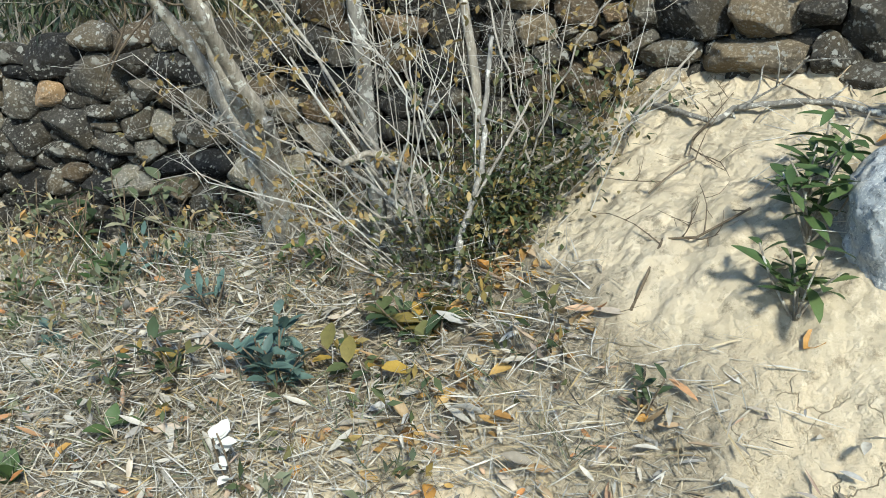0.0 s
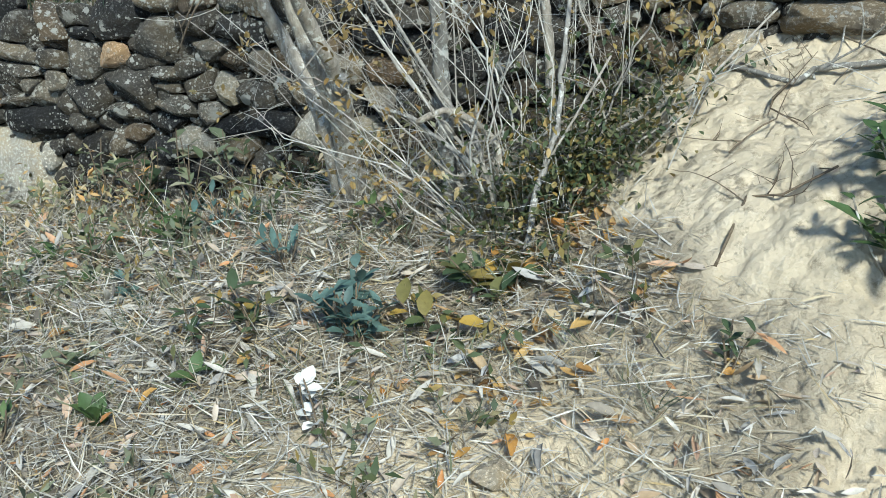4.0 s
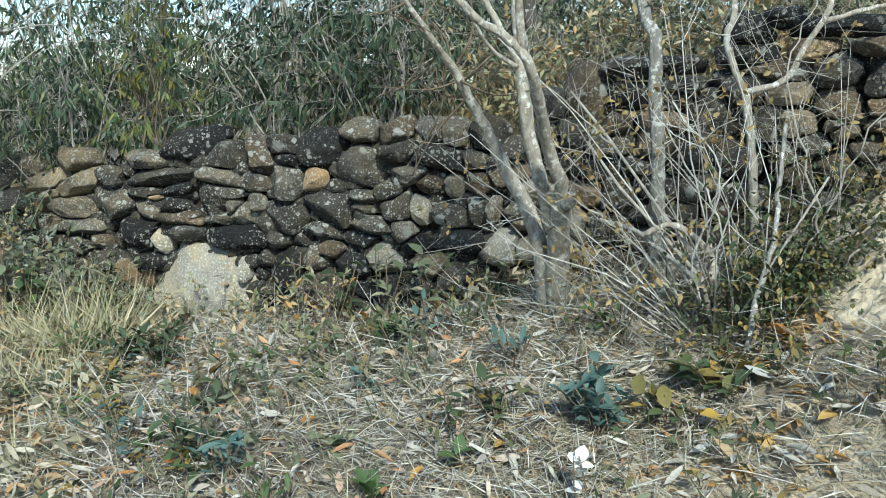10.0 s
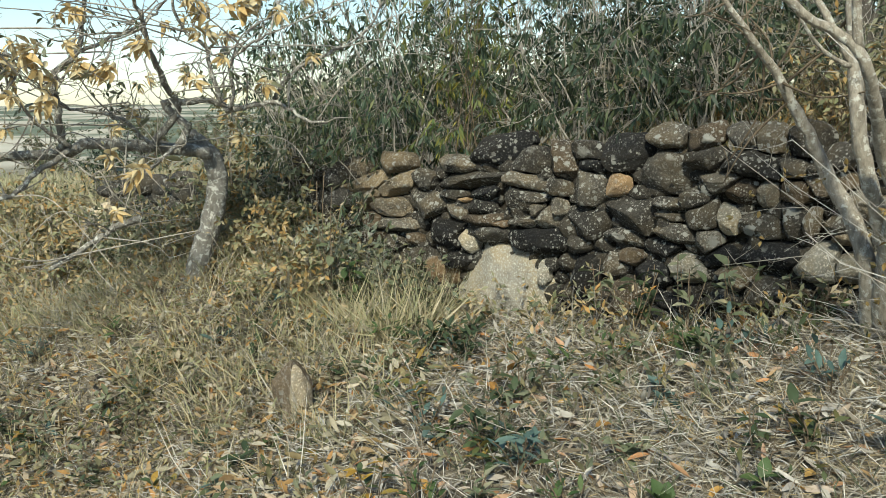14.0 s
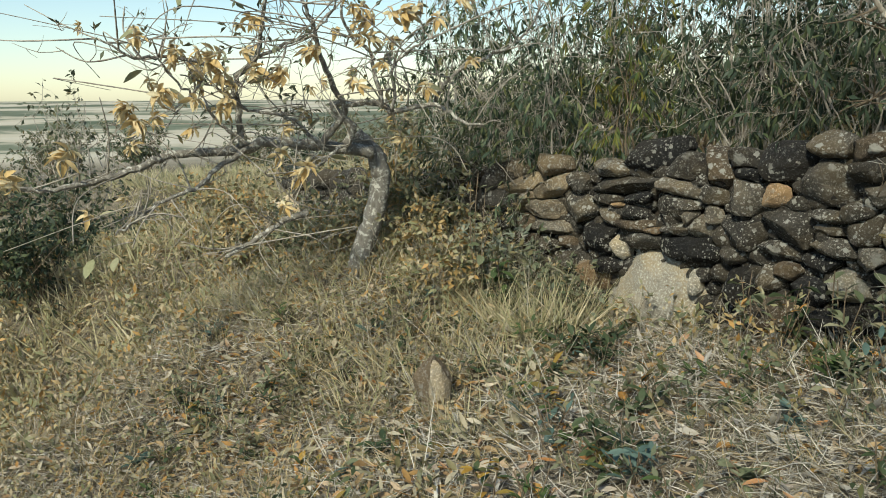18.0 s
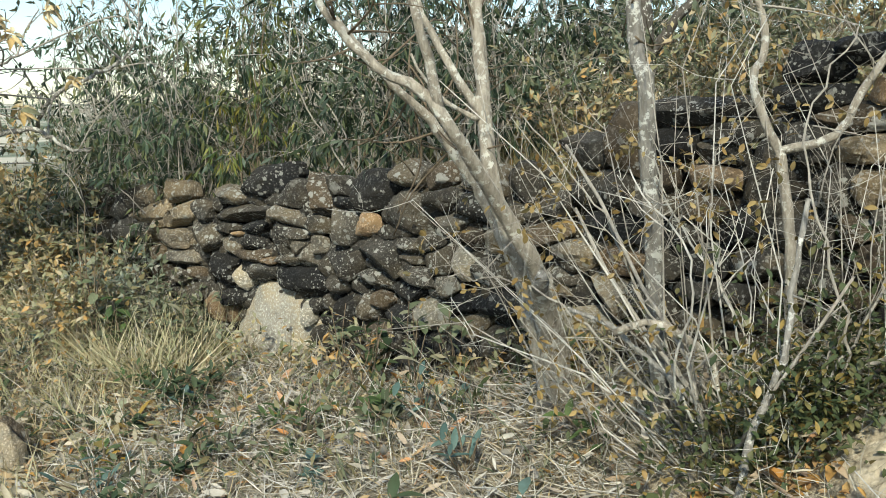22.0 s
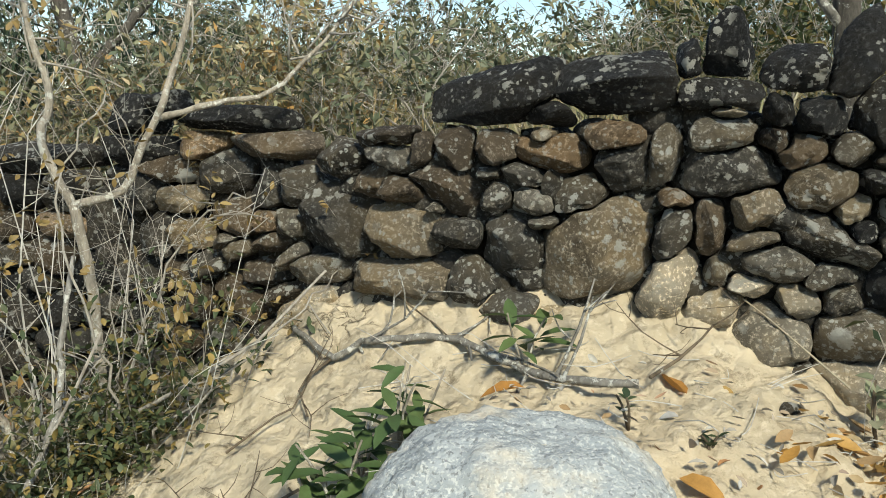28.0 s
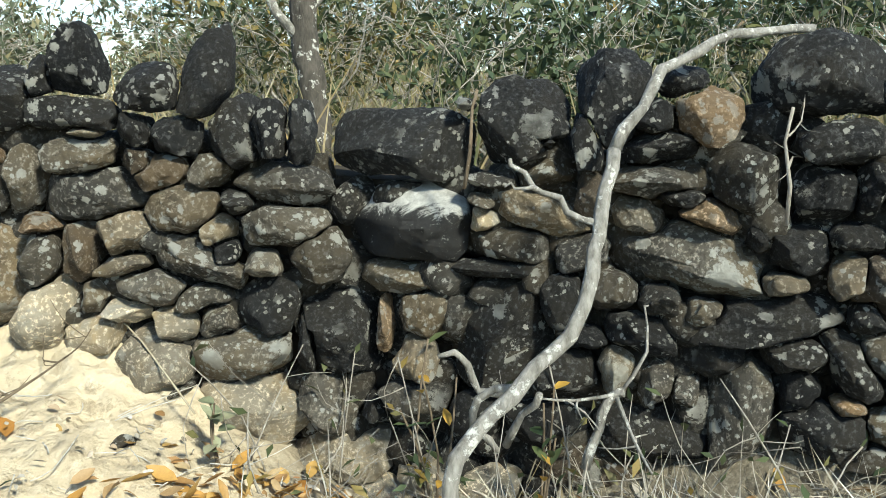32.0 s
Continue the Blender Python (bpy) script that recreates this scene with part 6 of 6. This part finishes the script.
tufts("wall_foot_grass", 420, (2.8, 4.0, 1.2, 2.3), lambda x, y, d, c: (d < -0.03) & (d > -0.5), (5, 9), (0.05, 0.2), STRAW, "dry stalks at the foot of the wall", 0.003)

PALE_STRAW = leaf_material("pale_green_straw", (0.58, 0.50, 0.32), (0.46, 0.43, 0.25), (0.33, 0.34, 0.17), (0.66, 0.58, 0.40), (0.42, 0.36, 0.20))
tufts("dry_grass", 800, (-3.6, -1.75, 3.6, 5.1), lambda x, y, d, c: (d < -0.03) & (d > -0.6), (6, 10), (0.16, 0.46), PALE_STRAW, "tall pale straw before the end of the wall", 0.006)
tufts("dry_grass", 1300, (-5.5, -1.7, 2.8, 5.4), lambda x, y, d, c: (d < -0.05) & (d > -1.5) & (np.abs(x + 2.05) + 2 * np.maximum(0, y - 3.4) > 0.3), (5, 10), (0.12, 0.34), PALE_STRAW, "pale greenish straw at the end of the wall", 0.005)
tufts("dry_grass", 3600, (-15, -5.5, 3.0, 13), lambda x, y, d, c: x < 0, (7, 11), (0.18, 0.45), PALE_STRAW, "pale greenish straw further down the slope", 0.013)
tufts("dry_stalk_grass", 130, (-6, -1.2, 1.8, 4.6), lambda x, y, d, c: d < -0.1, (2, 4), (0.25, 0.5), STRAW, "tall thin pale grass stalks", 0.003)
tufts("green_grass", 900, (-7, -1.6, 1.6, 5.6), lambda x, y, d, c: d < -0.05, (5, 9), (0.05, 0.15), GREEN_GREY, "short grey-green grass on the slope", 0.005)
so = Soup()
for x, y, z in scatter(17000, -7, -1.4, 1.0, 5.6, front):
    k = random.uniform(0.035, 0.09)
    so.blade((x, y, z + random.uniform(0.01, 0.09)), (random.gauss(0, 1), random.gauss(0, 1), random.uniform(-0.3, 0.5)), (random.gauss(0, 0.6), random.gauss(0, 0.6), 1), k, k * random.uniform(0.2, 0.4), random.uniform(-0.4, 0.4), 0.3, True)
stuff("dead_leaf_litter", so, leaf_material("slope_dead_leaves", (0.26, 0.16, 0.07), (0.46, 0.34, 0.18), (0.14, 0.15, 0.07), (0.56, 0.49, 0.35), (0.10, 0.11, 0.055), (0.44, 0.24, 0.075), (0.62, 0.56, 0.44), (0.36, 0.33, 0.22)), "brown and greenish leaves caught in the dry grass")



def tangle(n, box, keep, high, lean, stem_mat, leaf_mat, label, leaf=0.04, per=3):
    """Crooked branching dry weeds and the leaves on them."""
    wood, green, tips = Soup(), Soup(), []
    for x, y, z in scatter(n, *box, keep):
        if abs(x + 2.0) < 0.32 and 2.6 < y < 3.45:
            continue
        foot = Vector((x, y, z - 0.01))
        w = Vector((random.gauss(0, lean), random.gauss(0, lean), 1)).normalized() * random.uniform(*high)
        a, b = foot + w * 0.5 + unit(0.03), foot + w + unit(0.06)
        r = random.uniform(0.0016, 0.003)
        wood.tube((foot, a, b), r, r * 0.5, 4)
        twigs_from(wood, (foot, a, b), 3, 0.16, r * 0.6, 0.2, 3, 0, tips, 0.3)
        tips.append((a, b))
    clothe(green, tips, per, leaf, leaf * 0.38, 0.1)
    stuff("weed_stems", wood, stem_mat, label)
    stuff("weed_leaves", green, leaf_mat, "small leaves of the weeds in the straw")


def at_wall_end(x, y, d, c):
    return (d < -0.04) & (d > -1.3) & (np.random.rand(len(x)) < ease(-1.7, -2.4, x))


tangle(560, (-5.6, -1.6, 2.9, 5.6), at_wall_end, (0.14, 0.50), 0.7, TWIG, WEED, "tangle of thin dry weed stems on the slope")
tangle(900, (-6.5, -1.4, 1.7, 5.0), lambda x, y, d, c: (d < -0.4) & (np.random.rand(len(x)) < ease(-1.2, -3.2, x)), (0.08, 0.26), 0.9, TWIG, WEED, "low brown weeds in the dry grass", 0.04, 3)
tangle(600, (-9.5, -4.6, 2.5, 8.5), lambda x, y, d, c: x < 0, (0.2, 0.5), 0.6, TWIG, WEED, "rank brown weeds further down the slope", 0.07, 6)
tangle(260, (-1.7, 1.0, 2.6, 4.4), lambda x, y, d, c: (d < -0.04) & (d > -0.5), (0.10, 0.28), 0.7, TWIG, WEED, "dry weed stems along the foot of the wall", 0.045, 4)
tangle(230, (2.65, 4.0, 1.0, 2.3), lambda x, y, d, c: (d < -0.03) & (d > -0.42), (0.10, 0.36), 0.5, TWIG, OLIVE, "dry stems and seedlings at the foot of the high wall", 0.04, 1)


def patchy(x, y, d, c):
    m = np.sin(2.3 * x + 1.1 * y) + np.sin(3.7 * y - 1.9 * x + 2) + 0.7 * np.sin(7.1 * x + 5.3 * y)
    return (d < -0.06) & (c < 0.1) & (m > 0.75)


tangle(650, (-4.5, 1.1, 1.5, 4.4), patchy, (0.05, 0.15), 0.8, TWIG_BROWN, GREEN_GREY, "low green weeds growing in patches through the straw", 0.05, 4)
tangle(420, (-4.5, 1.1, 1.5, 4.4), lambda x, y, d, c: patchy(x + 1.7, y + 0.6, d, c), (0.05, 0.16), 0.8, TWIG_BROWN, OLIVE, "low olive weeds growing in patches through the straw", 0.045, 4)

# ---- single plants ----


def leaf_shape(width, curl=0.2, fold=0.3):
    so = Soup()
    so.blade((0, 0, 0), (0, 1, 0), (0, 0, 1), 1.0, width, curl, fold, True)
    return so


def plant(name, at, leaves, length, width, mat, label, high=0.12, stems=1, spread=0.06, stem_mat=None, category="plant", group="", tilt=(10, 60), whorl=False, curl=0.25):
    """A small plant: stems, and each leaf a part of its own."""
    x, y = at[:2]
    z = ground_z(x, y)
    ob = thing(name, (x, y, z), label, category, group)
    blade = leaf_shape(width / length, curl).make("leaf", mat)
    for k in range(stems):
        a = random.uniform(0, 6.28)
        rr = spread * (0.3 if stems == 1 else random.uniform(0.3, 1))
        top = Vector((rr * math.cos(a), rr * math.sin(a), high * random.uniform(0.7, 1.1)))
        so = Soup()
        so.tube(((0, 0, -0.02), top * 0.5 + unit(high * 0.08), top), 0.0035, 0.002, 5)
        stem = part("stem", so, stem_mat or TWIG_BROWN, ob)
        mine = max(2, leaves // stems)
        for i in range(mine):
            u = 1.0 if whorl else random.uniform(0.25, 1.0)
            p = top * u
            turn = i * 2.4 + random.uniform(-0.3, 0.3)
            up = radians(random.uniform(*tilt))
            lf = new("leaf", blade)
            lf.parent = stem
            kk = length * random.uniform(0.65, 1.15)
            lf.matrix_basis = Matrix.Translation(p) @ Matrix.Rotation(turn, 4, "Z") @ Matrix.Rotation(up, 4, "X") @ Matrix.Rotation(random.uniform(-0.4, 0.4), 4, "Y") @ Matrix.Diagonal((kk, kk, kk, 1))
    return ob


plant("plant", (0.325, 2.39), 84, 0.068, 0.030, LEAF_BLUE, "low blue-green plant with felted oval leaves", 0.19, 9, 0.11, tilt=(0, 65))
plant("plant", (0.68, 2.50), 20, 0.10, 0.056, LEAF_YELLOW, "plant with large green and yellowed oval leaves", 0.12, 5, 0.12, tilt=(-10, 50))
plant("plant", (0.76, 2.46), 10, 0.09, 0.05, LEAF_YELLOW, "plant with large green and yellowed oval leaves", 0.13, 3, 0.10, tilt=(-30, 40))
plant("plant", (0.60, 2.38), 9, 0.085, 0.045, LEAF_YELLOW, "plant with large green and yellowed oval leaves", 0.10, 3, 0.09, tilt=(-30, 40))
plant("plant", (0.53, 2.44), 8, 0.085, 0.046, LEAF_YELLOW, "plant with large green and yellowed oval leaves", 0.09, 4, 0.10, tilt=(-10, 50))
plant("white_flower", (0.25, 2.08), 12, 0.05, 0.036, PETAL, "small stem with rounded white petals", 0.17, 2, 0.04, category="flower", tilt=(0, 75))
plant("plant", (-0.33, 2.21), 8, 0.075, 0.05, LEAF_FRESH, "young plant with broad upright green leaves", 0.03, 1, 0.03, tilt=(40, 80))
plant("plant", (-0.06, 2.28), 6, 0.07, 0.04, LEAF_FRESH, "young plant with broad upright green leaves", 0.05, 2, 0.05, tilt=(20, 70))
plant("plant", (0.02, 2.5), 5, 0.065, 0.045, LEAF_YELLOW, "seedling with two-toned yellow leaves", 0.04, 1, 0.03)
for x, y, hh, n, ss in ((1.46, 1.90, 0.16, 40, 6), (1.54, 2.04, 0.20, 44, 6), (1.66, 2.22, 0.15, 22, 4), (1.58, 2.16, 0.14, 30, 4), (1.95, 2.40, 0.15, 16, 2)):
    plant("plant", (x, y), n, 0.085, 0.027, LEAF_FRESH, "leafy green shrublet growing on the clay bank", hh, ss, 0.09, stem_mat=BARK_PALE, group="shrublets on the bank", tilt=(-15, 45))
plant("plant", (2.60, 2.12), 10, 0.045, 0.03, LEAF_PALE, "small grey-green plant at the wall foot", 0.14, 2, 0.04)
plant("plant", (2.99, 1.97), 16, 0.05, 0.022, LEAF_YELLOW, "thin stalks with yellow-green leaf tufts before the wall", 0.36, 4, 0.10)
plant("plant", (3.15, 1.83), 10, 0.045, 0.02, LEAF_YELLOW, "thin stalks with yellow-green leaf tufts before the wall", 0.30, 3, 0.08)
plant("plant", (1.15, 1.90), 12, 0.04, 0.02, LEAF_DARK, "small dark weed at the edge of the clay", 0.10, 3, 0.05)
plant("plant", (2.20, 2.02), 9, 0.028, 0.015, LEAF_DARK, "tiny dark weed on the grey boulder", 0.03, 2, 0.03)
plant("plant", (2.08, 2.12), 8, 0.03, 0.015, LEAF_DARK, "tiny dark weed on the bank", 0.05, 2, 0.03)
for x, y, mat, hh, n in ((-0.66, 3.68, LEAF_ORANGE, 0.20, 7), (-0.42, 3.72, LEAF_PALE, 0.22, 14), (-0.22, 3.66, LEAF_PALE, 0.20, 14), (-0.88, 3.95, LEAF_PALE, 0.22, 14), (-0.62, 3.82, LEAF_DARK, 0.22, 18), (0.02, 3.6, LEAF_PALE, 0.16, 12), (-1.95, 4.30, LEAF_PALE, 0.22, 20), (-2.3, 4.3, LEAF_FRESH, 0.26, 20), (-2.45, 4.28, LEAF_PALE, 0.55, 16)):
    plant("plant", (x, y), int(n * 1.7), 0.085 if mat is not LEAF_ORANGE else 0.05, 0.046 if mat is not LEAF_ORANGE else 0.024, mat, {LEAF_ORANGE: "weed with withered orange leaf heads by the wall", LEAF_PALE: "sprawling plant with pale oval leaves by the wall", LEAF_DARK: "dark leafy weed at the foot of the wall"}.get(mat, "green leafy weed at the foot of the wall"), hh * 1.5, 5, 0.14, group="weeds along the wall", tilt=(-20, 55))
for x, y, n in ((-1.62, 3.75, 80), (-1.4, 3.6, 60), (-1.85, 3.9, 60), (-1.5, 3.85, 60), (-0.95, 2.62, 50), (-0.82, 2.5, 34), (-1.3, 2.9, 18), (-2.05, 3.55, 24), (-2.2, 3.5, 20), (-2.8, 4.1, 26), (-2.6, 3.9, 20), (-3.0, 4.2, 24), (-0.6, 2.25, 14), (-1.1, 2.35, 16), (-3.6, 3.8, 30), (-3.2, 3.3, 26), (-4.2, 3.7, 30), (-2.9, 3.5, 24), (-4.8, 4.0, 30), (-5.4, 4.2, 26), (-3.9, 3.2, 24), (0.1, 2.75, 20), (-0.2, 3.2, 20), (-0.65, 3.2, 18), (0.45, 2.85, 18)):
    plant("plant", (x, y), n, 0.07, 0.022, random.choice((LEAF_BLUE, LEAF_DARK, LEAF_FRESH)), "low weed with narrow grey-green leaves", 0.15, 8, 0.15, group="low weeds", tilt=(-10, 60))


for x, y, z in scatter(95, -3.8, 0.4, 1.5, 4.2, lambda x, y, d, c: (d < -0.12) & (c < 0.1) & (np.hypot(x - 0.28, y - 2.1) > 0.3) & (np.hypot(x - 0.33, y - 2.4) > 0.25)):
    plant("plant", (float(x), float(y)), random.randint(8, 24), random.uniform(0.05, 0.085), random.uniform(0.02, 0.034), random.choice((LEAF_BLUE, LEAF_DARK, LEAF_FRESH, LEAF_PALE, LEAF_YELLOW)), "small leafy weed standing in the litter", random.uniform(0.06, 0.16), random.randint(2, 5), 0.09, group="low weeds", tilt=(-15, 60))


def fallen(at, length, width, mat=LEAF_ORANGE):
    x, y = at
    ob = new("fallen_leaf", FALLEN[random.randrange(len(FALLEN))])
    ob.matrix_basis = Matrix.Translation((x, y, ground_z(x, y) + 0.012)) @ Euler((random.uniform(-0.3, 0.5), random.uniform(-0.5, 0.5), random.uniform(0, 6.28))).to_matrix().to_4x4() @ Matrix.Diagonal((width, length, length, 1))
    return tagged(ob, "curled orange-brown fallen leaf on the litter", "leaf", "large fallen leaves")


FALLEN = [leaf_shape(1.0, c, f).make("fallen_leaf", LEAF_ORANGE) for c, f in ((0.35, 0.25), (-0.3, 0.4), (0.1, 0.5))]
for x, y in ((-1.11, 3.38), (-1.47, 3.08), (-0.42, 3.45), (-0.28, 2.62), (0.98, 2.62), (1.03, 2.55), (0.92, 2.56), (0.86, 2.44), (0.55, 2.28), (0.66, 2.2), (0.80, 2.16), (0.42, 2.18), (0.9, 2.05), (0.35, 2.3), (1.05, 2.22), (0.7, 2.02), (0.95, 2.3), (-0.05, 2.75), (-1.75, 3.6), (-2.3, 3.3), (-0.55, 2.7), (1.92, 2.31), (1.45, 1.83), (2.13, 1.95), (2.22, 2.2), (2.92, 2.0), (3.05, 1.9), (3.2, 1.8), (3.35, 1.62), (3.0, 2.02), (3.5, 1.55), (2.75, 2.1), (-3.1, 3.4), (-2.7, 3.0)):
    fallen((x + random.gauss(0, 0.01), y + random.gauss(0, 0.01)), random.uniform(0.06, 0.095), random.uniform(0.03, 0.045))
for x, y, z in scatter(46, -4.0, 1.0, 1.6, 4.0, lambda x, y, d, c: (d < -0.1) & (c < 0.1)):
    fallen((float(x), float(y)), random.uniform(0.07, 0.11), random.uniform(0.035, 0.055))

# ---- loose stones ----


def boulder(at, size, kind, label, turn=0, sink=0.35, shape=0, name="boulder", category="boulder"):
    x, y = at
    ob = new(name, SHAPES[shape].copy())
    ob.matrix_basis = Matrix.Translation((x, y, ground_z(x, y) + size[2] * (0.5 - sink))) @ Matrix.Rotation(radians(turn), 4, "Z") @ Matrix.Diagonal((*size, 1))
    ob.data.materials[0] = STONE[kind]
    return tagged(ob, label, category)


STONE["B"] = granite()
SHAPES.append(stone_mesh(77, fine=True))
boulder((1.85, 1.94), (0.56, 0.46, 0.45), "B", "large rounded pale grey boulder half buried in the bank", -15, 0.64, -1)
SHAPES.append(stone_mesh(63, 0.25, True))
upright = boulder((-2.15, 3.30), (0.20, 0.16, 0.32), "u", "upright brown stone with a pale right side", 10, 0.10, -1)
# paler piece set into the stone's right front
pale_piece = part("chipped_side", SHAPES[3].copy(), None, upright, "pale piece on the right side")
pale_piece.data.materials[0] = STONE["P"]
pale_piece.matrix_basis = Matrix.Translation((0.28, -0.26, 0.04)) @ Matrix.Rotation(0.1, 4, "Y") @ Matrix.Diagonal((0.55, 0.7, 0.9, 1))
boulder((0.66, 1.93), (0.12, 0.09, 0.07), "P", "small pale stone lying in the litter", 30, 0.3, 7, "stone", "stone")
boulder((2.42, 2.16), (0.055, 0.05, 0.04), "d", "small dark stone on the clay bank", 0, 0.3, 8, "stone", "stone")
boulder((-5.77, 6.12), (0.9, 0.6, 0.6), "P", "large pale rock behind the gnarled tree", 10, 0.25, -1)
boulder((-4.6, 3.6), (0.12, 0.09, 0.07), "P", "small pale stone in the dry grass", 0, 0.3, 9, "stone", "stone")
